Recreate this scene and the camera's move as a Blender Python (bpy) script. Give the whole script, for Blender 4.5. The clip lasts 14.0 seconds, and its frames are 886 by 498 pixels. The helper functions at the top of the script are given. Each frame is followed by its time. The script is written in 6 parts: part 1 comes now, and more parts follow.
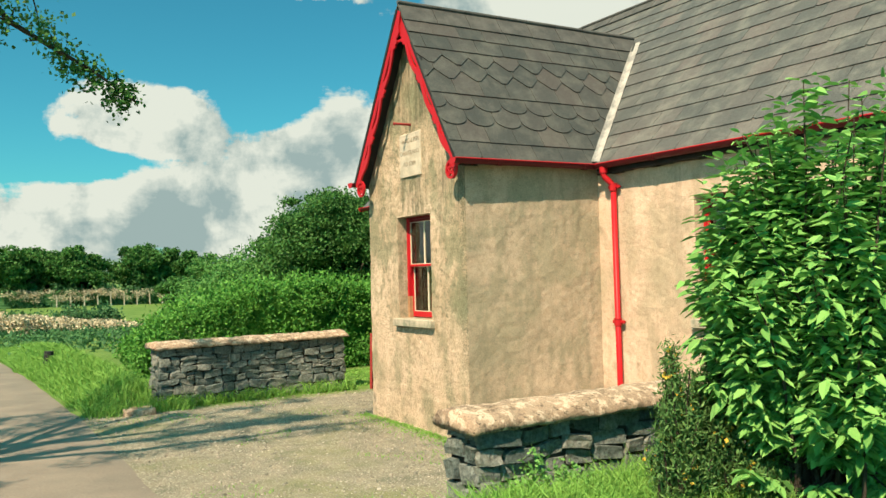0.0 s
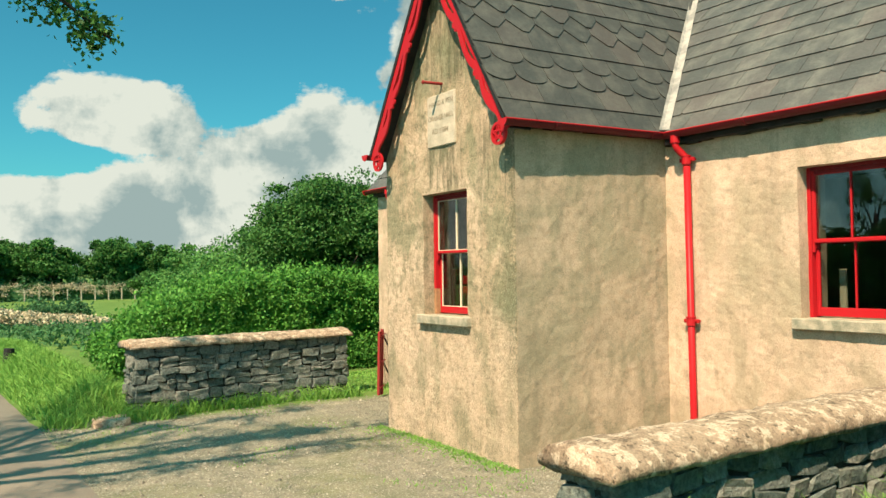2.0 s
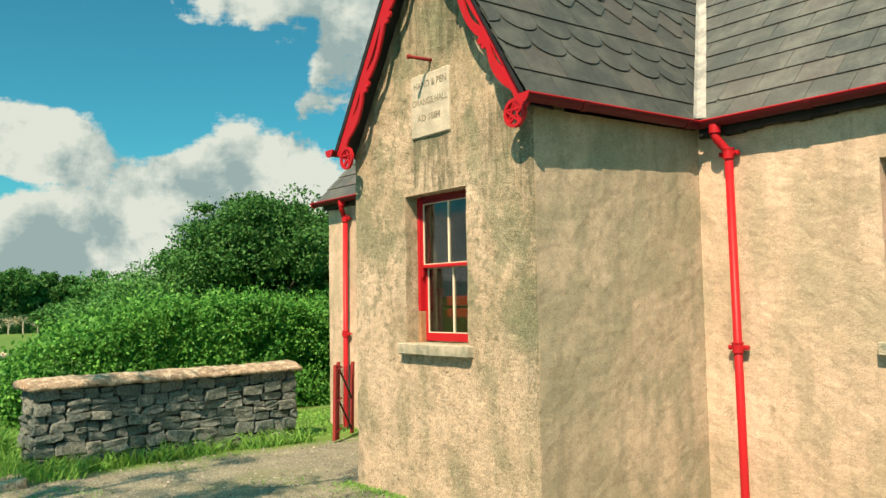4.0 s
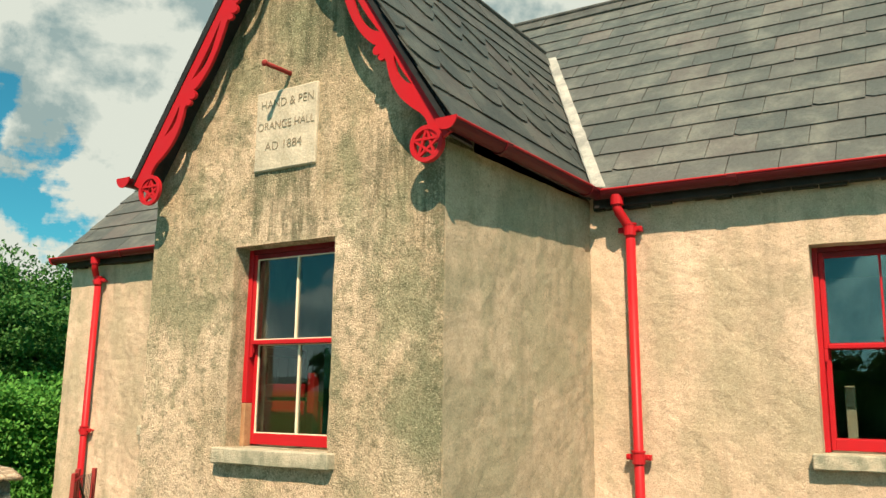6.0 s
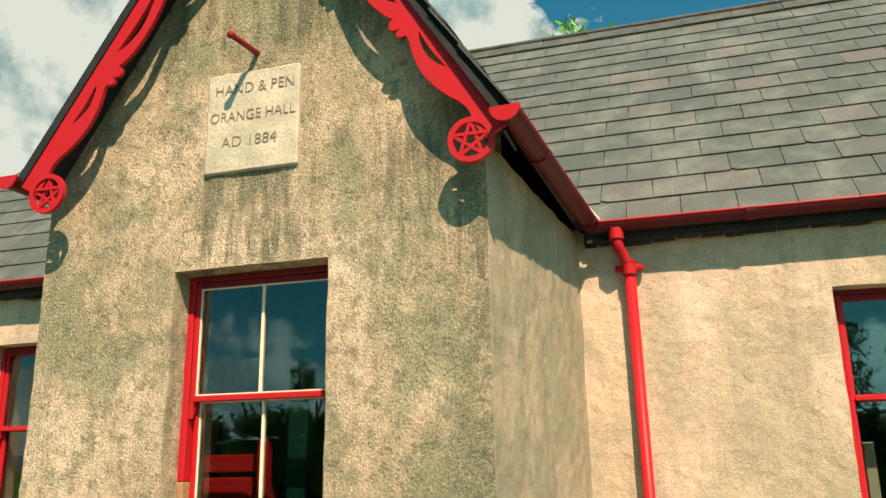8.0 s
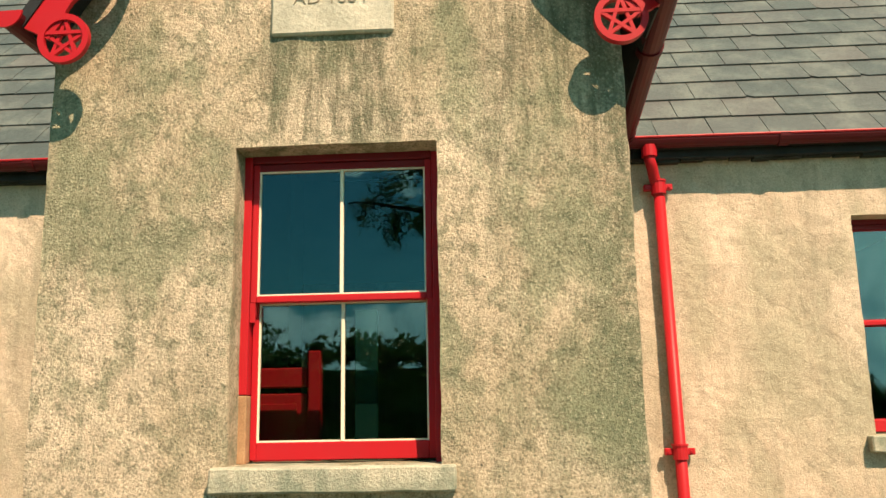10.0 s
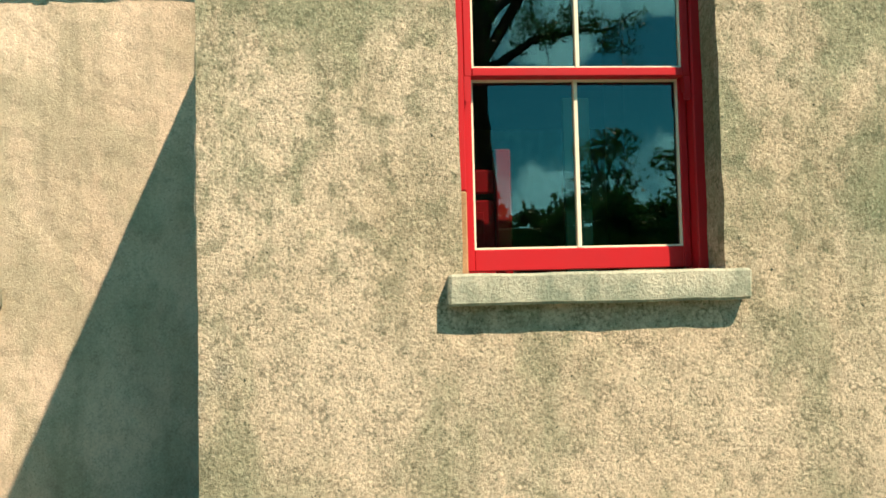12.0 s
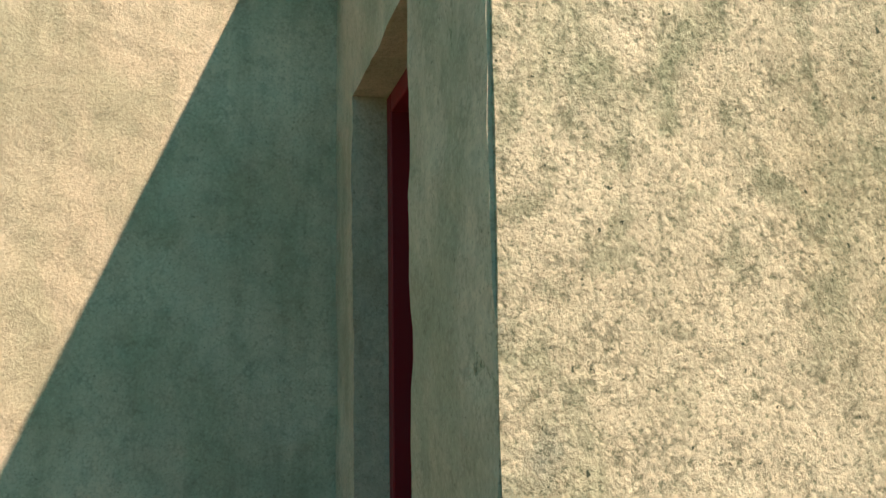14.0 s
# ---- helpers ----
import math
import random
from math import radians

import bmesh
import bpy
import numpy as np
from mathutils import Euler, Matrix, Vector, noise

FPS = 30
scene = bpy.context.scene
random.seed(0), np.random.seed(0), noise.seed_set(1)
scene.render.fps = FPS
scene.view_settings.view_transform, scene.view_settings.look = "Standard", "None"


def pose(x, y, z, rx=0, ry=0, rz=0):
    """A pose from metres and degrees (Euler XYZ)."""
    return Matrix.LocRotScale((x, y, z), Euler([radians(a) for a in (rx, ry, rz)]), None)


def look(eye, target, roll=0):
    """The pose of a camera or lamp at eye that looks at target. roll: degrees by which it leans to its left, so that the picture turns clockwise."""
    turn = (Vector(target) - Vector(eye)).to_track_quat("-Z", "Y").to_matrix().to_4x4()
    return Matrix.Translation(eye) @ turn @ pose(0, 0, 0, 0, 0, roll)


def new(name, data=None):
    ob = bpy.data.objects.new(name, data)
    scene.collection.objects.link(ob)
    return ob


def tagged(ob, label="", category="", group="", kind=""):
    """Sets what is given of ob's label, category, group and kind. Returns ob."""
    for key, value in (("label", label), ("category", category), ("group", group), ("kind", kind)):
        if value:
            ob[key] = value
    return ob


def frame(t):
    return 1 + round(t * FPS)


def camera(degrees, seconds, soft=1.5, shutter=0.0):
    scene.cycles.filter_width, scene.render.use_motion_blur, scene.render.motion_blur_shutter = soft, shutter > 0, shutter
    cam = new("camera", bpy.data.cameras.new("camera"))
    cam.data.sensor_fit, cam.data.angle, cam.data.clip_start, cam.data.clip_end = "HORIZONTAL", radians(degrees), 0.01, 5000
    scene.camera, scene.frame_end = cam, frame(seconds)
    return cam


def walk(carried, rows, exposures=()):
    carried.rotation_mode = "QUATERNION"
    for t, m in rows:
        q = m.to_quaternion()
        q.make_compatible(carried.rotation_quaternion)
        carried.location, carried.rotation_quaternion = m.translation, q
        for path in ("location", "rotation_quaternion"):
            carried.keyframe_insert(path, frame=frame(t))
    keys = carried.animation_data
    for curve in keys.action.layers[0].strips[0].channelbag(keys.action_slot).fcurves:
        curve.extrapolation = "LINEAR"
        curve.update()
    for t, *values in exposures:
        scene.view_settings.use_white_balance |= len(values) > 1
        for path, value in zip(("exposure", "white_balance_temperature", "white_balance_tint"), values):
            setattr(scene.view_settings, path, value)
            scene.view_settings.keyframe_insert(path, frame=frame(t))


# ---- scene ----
cam = camera(56.6, 14.0)
METRES, EYE, TILT, LEAN, TURN = 11.5, 1.83, 0.0, 0.0, -31.3
ROWS = [
    (0.0, 0.0, 0.0, 0.0, 0.04, 1.75, 1.3),
    (0.5, -0.0127, 0.0405, -0.0008, 0.17, 1.37, 1.23),
    (1.0, -0.0296, 0.0711, -0.0028, -0.2, 1.21, 1.11),
    (1.5, -0.0418, 0.1063, -0.0072, -0.73, 1.44, 0.68),
    (2.0, -0.0541, 0.1418, -0.0087, -1.68, 1.64, 0.67),
    (4.5, -0.1166, 0.3256, -0.0193, -11.82, 5.41, 0.71),
    (5.0, -0.1332, 0.3677, -0.02, -18.48, 7.05, -0.18),
    (5.5, -0.1443, 0.4063, -0.021, -23.58, 8.8, -0.92),
    (6.0, -0.1571, 0.443, -0.0198, -27.62, 10.33, -0.76),
    (6.5, -0.1667, 0.4769, -0.0202, -31.08, 11.89, -0.25),
    (7.0, -0.1748, 0.511, -0.0205, -34.81, 13.07, 0.23),
    (9.5, -0.2253, 0.658, -0.0257, -51.59, 13.86, 1.15),
    (10.0, -0.2391, 0.6861, -0.0306, -55.4, 11.24, 1.06),
    (10.5, -0.2503, 0.714, -0.0347, -58.69, 7.73, 0.93),
    (11.0, -0.2492, 0.7458, -0.0416, -60.58, 5.25, 1.11),
    (11.5, -0.2485, 0.7789, -0.0474, -62.26, 3.59, 1.4),
    (12.0, -0.245, 0.8112, -0.0509, -63.16, 2.85, 1.38),
    (12.5, -0.2368, 0.8423, -0.055, -63.55, 3.64, 0.73),
    (13.0, -0.2227, 0.879, -0.0556, -66.12, 4.23, -0.15),
    (13.5, -0.2066, 0.9113, -0.0572, -69.11, 5.5, -0.39),
    (14.0, -0.1875, 0.9385, -0.0558, -72.92, 6.46, 0.84),
]
walk(cam, [(t, pose(0, 0, EYE, TILT, LEAN, TURN) @ pose(METRES * x, METRES * y, METRES * z, 90 + pitch, roll, yaw)) for t, x, y, z, yaw, pitch, roll in ROWS], [(0.0, 1.12, 5800, 0), (2.5, 1.09, 5800, 0), (5.0, 1.03, 5800, 0), (10.5, 1.04, 5800, -1), (12.3, 1.04, 5200, -9), (14.0, 1.06, 5150, -9)])

# ---- world and light ----
SUN = Vector((0.70, 0.42, -1.0)).normalized()
world = bpy.data.worlds.new("sky")
scene.world = world
world.use_nodes = True
wn, wl = world.node_tree.nodes, world.node_tree.links
wn.clear()


def wnode(kind, **kw):
    nd = wn.new(kind)
    for k, v in kw.items():
        nd.inputs[k].default_value = v
    return nd


def wmath(op, a, b=0.0, clamp=False):
    nd = wn.new("ShaderNodeMath")
    nd.operation, nd.use_clamp = op, clamp
    for i, v in enumerate((a, b)):
        if isinstance(v, (int, float)):
            nd.inputs[i].default_value = v
        else:
            wl.new(v, nd.inputs[i])
    return nd.outputs[0]


def wmix(fac, a, b):
    nd = wn.new("ShaderNodeMix")
    nd.data_type = "RGBA"
    for i, v in ((0, fac), (6, a), (7, b)):
        if isinstance(v, (int, float)) or isinstance(v, tuple):
            nd.inputs[i].default_value = v
        else:
            wl.new(v, nd.inputs[i])
    return nd.outputs[2]


sky = wn.new("ShaderNodeTexSky")
sky.sky_type, sky.sun_disc = "NISHITA", False
sky.sun_elevation = math.asin(-SUN.z)
sky.sun_rotation = math.atan2(-SUN.x, -SUN.y)
sky.air_density, sky.dust_density, sky.ozone_density = 1.0, 0.6, 2.5
coord = wn.new("ShaderNodeTexCoord")
split = wn.new("ShaderNodeSeparateXYZ")
wl.new(coord.outputs["Generated"], split.inputs[0])
up = split.outputs[2]
# clouds: a broken layer, thicker towards the horizon, and some heaped banks at an azimuth and a height in degrees
az = wmath("MULTIPLY", wmath("ARCTAN2", split.outputs[0], split.outputs[1]), 57.2958)
el = wmath("MULTIPLY", wmath("ARCSINE", up), 57.2958)
flat = wmath("ADD", wmath("MAXIMUM", up, 0.0), 0.2)
comb = wn.new("ShaderNodeCombineXYZ")
wl.new(wmath("DIVIDE", split.outputs[0], flat), comb.inputs[0])
wl.new(wmath("DIVIDE", split.outputs[1], flat), comb.inputs[1])
comb.inputs[2].default_value = 3.7


def wnoise(vector, scale, detail, rough, shift=(0, 0, 0)):
    mp, nz = wn.new("ShaderNodeMapping"), wnode("ShaderNodeTexNoise", Scale=scale, Detail=detail, Roughness=rough, Distortion=0.15)
    mp.inputs["Location"].default_value = shift
    wl.new(vector, mp.inputs[0])
    wl.new(mp.outputs[0], nz.inputs["Vector"])
    return nz.outputs[0]


def wclamp(v, lo, hi):
    return wmath("MINIMUM", wmath("MAXIMUM", v, lo), hi)


broad = wnoise(comb.outputs[0], 0.75, 5, 0.5)
toward = tuple(-0.045 * c for c in SUN)
puff = wnoise(coord.outputs["Generated"], 8.0, 10, 0.6)
puff_up = wnoise(coord.outputs["Generated"], 8.0, 10, 0.6, (toward[0], toward[1], toward[2] + 0.02))
total = wmath("ADD", wmath("MULTIPLY", wmath("SUBTRACT", broad, 0.54), 0.9), wmath("MULTIPLY", wmath("SUBTRACT", puff, 0.5), 1.9))
# the low bank's upper edge climbs to the east, where the sky is closed
comb2 = wn.new("ShaderNodeCombineXYZ")
wl.new(wmath("MULTIPLY", az, 0.07), comb2.inputs[0])
wl.new(wmath("MULTIPLY", el, 0.28), comb2.inputs[1])
streak = wmath("SUBTRACT", wnoise(comb2.outputs[0], 1.6, 7, 0.6), 0.5)
total = wmath("ADD", total, wmath("MULTIPLY", streak, 0.7))
edge = wmath("ADD", 7.0, wmath("MULTIPLY", wclamp(wmath("SUBTRACT", az, 13.0), 0.0, 12.0), 0.55))
edge = wmath("ADD", edge, wmath("MULTIPLY", wclamp(wmath("SUBTRACT", az, 28.0), 0.0, 12.0), 2.2))
edge = wmath("SUBTRACT", edge, wmath("MULTIPLY", wclamp(wmath("SUBTRACT", az, 75.0), 0.0, 30.0), 1.4))
total = wmath("ADD", total, wclamp(wmath("MULTIPLY", wmath("SUBTRACT", edge, el), 0.20), -0.17, 0.5))
for a0, e0, wa, we, amp in ((11.8, 10.4, 6.5, 2.3, 0.85), (14, 4.5, 14, 2.0, 0.45), (6, 7.7, 7, 0.9, -0.55), (27, 20.5, 8, 2.6, 0.5), (26, 25, 10, 3.5, 0.7), (10, 15.5, 12, 2.2, -0.22), (23, 15.6, 5, 1.5, -0.35), (19.5, 11.3, 2.6, 1.4, -0.65), (13, 16.2, 7, 0.9, 0.3), (-105, 6.5, 45, 3.0, 0.5), (-110, 12.5, 40, 2, -0.15), (-108, 19, 40, 3.5, 0.45)):
    da = wmath("DIVIDE", wmath("SUBTRACT", az, a0), wa)
    de = wmath("DIVIDE", wmath("SUBTRACT", el, e0), we)
    r2 = wmath("ADD", wmath("MULTIPLY", da, da), wmath("MULTIPLY", de, de))
    total = wmath("ADD", total, wmath("MULTIPLY", wmath("POWER", 2.718, wmath("MULTIPLY", r2, -1.0)), amp))
# extra cover high up, out of view, to carry the teal fill
total = wmath("ADD", total, wclamp(wmath("MULTIPLY", wmath("SUBTRACT", el, 34.0), 0.025), 0.0, 0.5))
mask = wmath("MULTIPLY", wmath("SUBTRACT", total, 0.06), 7.5, True)
# tops catch the sun; overhead, unseen teal cloud is added to fill the shadows
lit = wmath("ADD", wmath("MULTIPLY", wmath("SUBTRACT", puff, puff_up), 6.5), wmath("SUBTRACT", 0.98, wmath("MULTIPLY", total, 0.22)))
lit = wmath("ADD", lit, wmath("MULTIPLY", streak, 1.7))
for a0, e0, wa, we, amp in ((12.5, 8.8, 7, 1.2, 0.75), (14, 3.5, 30, 2.0, 0.35)):
    da = wmath("DIVIDE", wmath("SUBTRACT", az, a0), wa)
    de = wmath("DIVIDE", wmath("SUBTRACT", el, e0), we)
    r2 = wmath("ADD", wmath("MULTIPLY", da, da), wmath("MULTIPLY", de, de))
    lit = wmath("SUBTRACT", lit, wmath("MULTIPLY", wmath("POWER", 2.718, wmath("MULTIPLY", r2, -1.0)), amp))
lit = wmath("SUBTRACT", lit, wclamp(wmath("MULTIPLY", wmath("SUBTRACT", el, 33.0), 0.05), 0.0, 1.0), True)
shade = wmix(wclamp(wmath("MULTIPLY", wmath("SUBTRACT", el, 30.0), 0.06), 0.0, 1.0), (0.36, 0.41, 0.37, 1), (0.015, 0.72, 0.66, 1))
cloud = wmix(lit, shade, (0.80, 0.735, 0.60, 1))
# clouds on the sun's side are brighter, and tinted teal to fill shadows
glow = wclamp(wmath("SUBTRACT", wmath("ADD", wmath("MULTIPLY", split.outputs[0], -SUN.x), wmath("MULTIPLY", split.outputs[1], -SUN.y)), 0.1), 0.0, 0.6)
bright = wn.new("ShaderNodeVectorMath")
bright.operation = "MULTIPLY"
wl.new(cloud, bright.inputs[0])
wl.new(wmix(wmath("MULTIPLY", glow, 1.7, True), (1.0, 1.0, 1.0, 1), (1.6, 3.3, 3.6, 1)), bright.inputs[1])
cloud = bright.outputs[0]
blue = wn.new("ShaderNodeVectorMath")
blue.operation = "MULTIPLY"
wl.new(sky.outputs[0], blue.inputs[0])
blue.inputs[1].default_value = (0.045, 0.110, 0.092)
bg = wn.new("ShaderNodeBackground")
wl.new(wmix(mask, blue.outputs[0], cloud), bg.inputs[0])
bg.inputs[1].default_value = 0.50
out = wn.new("ShaderNodeOutputWorld")
wl.new(bg.outputs[0], out.inputs[0])

sun = new("sun", bpy.data.lights.new("sun", "SUN"))
sun.data.energy, sun.data.angle, sun.data.color = 5.0, radians(0.55), (1.0, 0.645, 0.405)
sun.matrix_world = look((0, 0, 30), Vector((0, 0, 30)) + SUN)


# ---- materials ----
def material(name, rough=0.8, metal=0.0, spec=0.3):
    m = bpy.data.materials.new(name)
    m.use_nodes = True
    b = m.node_tree.nodes["Principled BSDF"]
    b.inputs["Roughness"].default_value = rough
    b.inputs["Metallic"].default_value = metal
    b.inputs["Specular IOR Level"].default_value = spec
    return m, m.node_tree.nodes, m.node_tree.links, b


def noise_node(m, scale, detail=5.0, rough=0.55, stretch=(1, 1, 1), dist=0.0):
    n, l = m.node_tree.nodes, m.node_tree.links
    tc, mp = n.new("ShaderNodeTexCoord"), n.new("ShaderNodeMapping")
    mp.inputs["Scale"].default_value = stretch
    geo = n.new("ShaderNodeNewGeometry")
    l.new(geo.outputs["Position"], mp.inputs[0])
    t = n.new("ShaderNodeTexNoise")
    t.inputs["Scale"].default_value, t.inputs["Detail"].default_value = scale, detail
    t.inputs["Roughness"].default_value, t.inputs["Distortion"].default_value = rough, dist
    l.new(mp.outputs[0], t.inputs["Vector"])
    n.remove(tc)
    return t.outputs[0]


def ramp(m, fac, stops):
    n, l = m.node_tree.nodes, m.node_tree.links
    r = n.new("ShaderNodeValToRGB")
    e = r.color_ramp.elements
    while len(e) < len(stops):
        e.new(0.5)
    for el, (p, c) in zip(e, stops):
        el.position = p
        el.color = (*c, 1) if len(c) == 3 else c
    l.new(fac, r.inputs[0])
    return r.outputs[0]


def mix(m, fac, a, b, blend="MIX"):
    n, l = m.node_tree.nodes, m.node_tree.links
    nd = n.new("ShaderNodeMix")
    nd.data_type, nd.blend_type = "RGBA", blend
    for i, v in ((0, fac), (6, a), (7, b)):
        if isinstance(v, (int, float)):
            nd.inputs[i].default_value = v
        elif isinstance(v, tuple):
            nd.inputs[i].default_value = (*v, 1)[:4]
        else:
            l.new(v, nd.inputs[i])
    return nd.outputs[2]


def grey(v):
    return (v, v, v)


def bump(m, height, strength, distance, under=None):
    n, l = m.node_tree.nodes, m.node_tree.links
    b = n.new("ShaderNodeBump")
    b.inputs["Strength"].default_value, b.inputs["Distance"].default_value = strength, distance
    l.new(height, b.inputs["Height"])
    if under:
        l.new(under, b.inputs["Normal"])
    return b.outputs[0]


def island_random(m, by_object=True):
    n = m.node_tree.nodes
    if by_object:
        return n.new("ShaderNodeObjectInfo").outputs["Random"]
    return n.new("ShaderNodeNewGeometry").outputs["Random Per Island"]


def speckled(name, dark, light, scale, rough=0.85, relief=0.3, dist=0.01, grain=None, spec=0.25, edge=0.2):
    """A matt surface with two scales of variation and a fine relief."""
    m, n, l, b = material(name, rough, spec=spec)
    a = noise_node(m, scale, 6)
    f = noise_node(m, grain or scale * 9, 5, 0.65)
    col = ramp(m, a, [(0.5 - edge, dark), (0.5 + edge, light)])
    col = mix(m, 0.35, col, ramp(m, f, [(0.35, grey(0.35)), (0.65, grey(1.0))]), "MULTIPLY")
    l.new(col, b.inputs["Base Color"])
    l.new(bump(m, f, relief, dist), b.inputs["Normal"])
    return m


def voronoi_node(m, scale, feature="F1"):
    n, l = m.node_tree.nodes, m.node_tree.links
    geo, t = n.new("ShaderNodeNewGeometry"), n.new("ShaderNodeTexVoronoi")
    t.feature = feature
    t.inputs["Scale"].default_value = scale
    wob = n.new("ShaderNodeVectorMath")
    wob.operation = "MULTIPLY_ADD"
    jit = n.new("ShaderNodeTexNoise")
    jit.inputs["Scale"].default_value, jit.inputs["Detail"].default_value = scale * 0.8, 2
    l.new(geo.outputs["Position"], jit.inputs["Vector"])
    l.new(jit.outputs["Color"], wob.inputs[0])
    wob.inputs[1].default_value = (1.1 / scale,) * 3
    l.new(geo.outputs["Position"], wob.inputs[2])
    l.new(wob.outputs[0], t.inputs["Vector"])
    return t


def zone(m, axis, lo, hi, soft):
    """1 between two places along an axis of the world, fading over soft outside."""
    n, l = m.node_tree.nodes, m.node_tree.links
    geo, sep = n.new("ShaderNodeNewGeometry"), n.new("ShaderNodeSeparateXYZ")
    l.new(geo.outputs["Position"], sep.inputs[0])
    res = []
    for a, b in ((lo - soft, lo), (hi + soft, hi)):
        mr = n.new("ShaderNodeMapRange")
        mr.inputs[1].default_value, mr.inputs[2].default_value = a, b
        l.new(sep.outputs[axis], mr.inputs[0])
        res.append(mr.outputs[0])
    nd = n.new("ShaderNodeMath")
    nd.operation = "MULTIPLY"
    l.new(res[0], nd.inputs[0])
    l.new(res[1], nd.inputs[1])
    return nd.outputs[0]


def times(m, a, b):
    nd = m.node_tree.nodes.new("ShaderNodeMath")
    nd.operation = "MULTIPLY"
    for i, v in enumerate((a, b)):
        if isinstance(v, (int, float)):
            nd.inputs[i].default_value = v
        else:
            m.node_tree.links.new(v, nd.inputs[i])
    return nd.outputs[0]


def roughcast(name, base, stain, pale, relief, speck, streaks=False):
    m, n, l, b = material(name, 0.92, spec=0.15)
    large = noise_node(m, 0.9, 6, 0.58)
    patch = noise_node(m, 3.4, 5, 0.6, (1, 1, 0.6))
    run = noise_node(m, 4.5, 5, 0.6, (1.6, 1.6, 0.22))
    grit = noise_node(m, 100.0, 5, 0.7)
    lump = noise_node(m, 34.0, 5, 0.68)
    pits = noise_node(m, 17.0, 3, 0.62)
    cell = voronoi_node(m, 82.0)
    col = ramp(m, large, [(0.31, stain), (0.48, base), (0.64, pale)])
    col = mix(m, ramp(m, patch, [(0.48, grey(0.0)), (0.60, grey(0.75))]), col, stain)
    col = mix(m, ramp(m, patch, [(0.30, grey(0.6)), (0.46, grey(0.0))]), col, pale)
    blot = noise_node(m, 11.0, 4, 0.6)
    col = mix(m, ramp(m, blot, [(0.52, grey(0.0)), (0.62, grey(0.8 * speck))]), col, tuple(c * 0.75 for c in stain))
    col = mix(m, ramp(m, run, [(0.52, grey(0.0)), (0.72, grey(0.5))]), col, tuple(c * 0.7 for c in stain))
    if streaks:
        dark = tuple(c * 0.42 for c in stain)
        drip = noise_node(m, 9.0, 5, 0.65, (1.5, 1.5, 0.16))
        wet = ramp(m, drip, [(0.44, grey(0.0)), (0.60, grey(0.75))])
        for z0, z1, y0, y1 in ((2.62, 3.0, 8.5, 9.06), (3.75, 4.6, 8.1, 9.4), (2.5, 3.1, 7.6, 8.1)):
            col = mix(m, times(m, wet, times(m, zone(m, 2, z0, z1, 0.18), zone(m, 1, y0, y1, 0.1))), col, dark)
        lime = times(m, zone(m, 2, -0.5, 0.95, 0.45), ramp(m, patch, [(0.3, grey(0.8)), (0.65, grey(0.15))]))
        col = mix(m, lime, col, pale)
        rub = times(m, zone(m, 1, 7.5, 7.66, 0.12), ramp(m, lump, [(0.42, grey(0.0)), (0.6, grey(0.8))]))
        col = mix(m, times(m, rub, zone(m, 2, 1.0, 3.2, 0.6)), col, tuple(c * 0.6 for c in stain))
    # sand and small stones: each its own tone, dark gaps between them where the skin has gone
    tone = n.new("ShaderNodeSeparateColor")
    l.new(cell.outputs["Color"], tone.inputs[0])
    col = mix(m, 0.45 * speck, col, ramp(m, tone.outputs[0], [(0.0, grey(0.50)), (0.55, grey(1.0)), (1.0, grey(1.45))]), "MULTIPLY")
    bare = ramp(m, pits, [(0.36, grey(1.0)), (0.50, grey(0.12))])
    gap = times(m, bare, ramp(m, cell.outputs["Distance"], [(0.42, grey(0.0)), (0.66, grey(0.75 * speck))]))
    col = mix(m, gap, col, tuple(c * 0.30 for c in stain))
    col = mix(m, ramp(m, grit, [(0.38, grey(1.0 * speck)), (0.45, grey(0.0))]), col, tuple(c * 0.50 for c in stain))
    col = mix(m, ramp(m, grit, [(0.58, grey(0.0)), (0.66, grey(0.7 * speck))]), col, tuple(min(0.8, c * 1.3) for c in pale))
    col = mix(m, ramp(m, noise_node(m, 58.0, 3, 0.6), [(0.28, grey(1.4 * speck)), (0.33, grey(0.0))]), col, (0.05, 0.058, 0.042))
    l.new(col, b.inputs["Base Color"])
    nb = bump(m, lump, relief * 0.55, 0.014)
    nb = bump(m, ramp(m, cell.outputs["Distance"], [(0.15, grey(1.0)), (0.75, grey(0.0))]), relief * 0.3 * min(1.0, speck * 1.6), 0.005, nb)
    l.new(bump(m, grit, relief, 0.009, nb), b.inputs["Normal"])
    return m


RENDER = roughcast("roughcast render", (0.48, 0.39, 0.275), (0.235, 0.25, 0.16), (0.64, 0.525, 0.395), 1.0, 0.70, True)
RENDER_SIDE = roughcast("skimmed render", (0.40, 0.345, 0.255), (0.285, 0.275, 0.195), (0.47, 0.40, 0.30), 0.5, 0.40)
RENDER_SMOOTH = roughcast("worn render", (0.53, 0.425, 0.32), (0.41, 0.36, 0.26), (0.67, 0.54, 0.42), 0.6, 0.34)


def paint(name, col, rough=0.35):
    m, n, l, b = material(name, rough + 0.08, spec=0.2)
    a = noise_node(m, 6, 5)
    f = noise_node(m, 60, 4)
    c = mix(m, ramp(m, a, [(0.35, grey(0.0)), (0.75, grey(0.35))]), col, tuple(min(1, x * 0.62 + 0.02) for x in col))
    l.new(c, b.inputs["Base Color"])
    l.new(bump(m, f, 0.12, 0.003), b.inputs["Normal"])
    return m


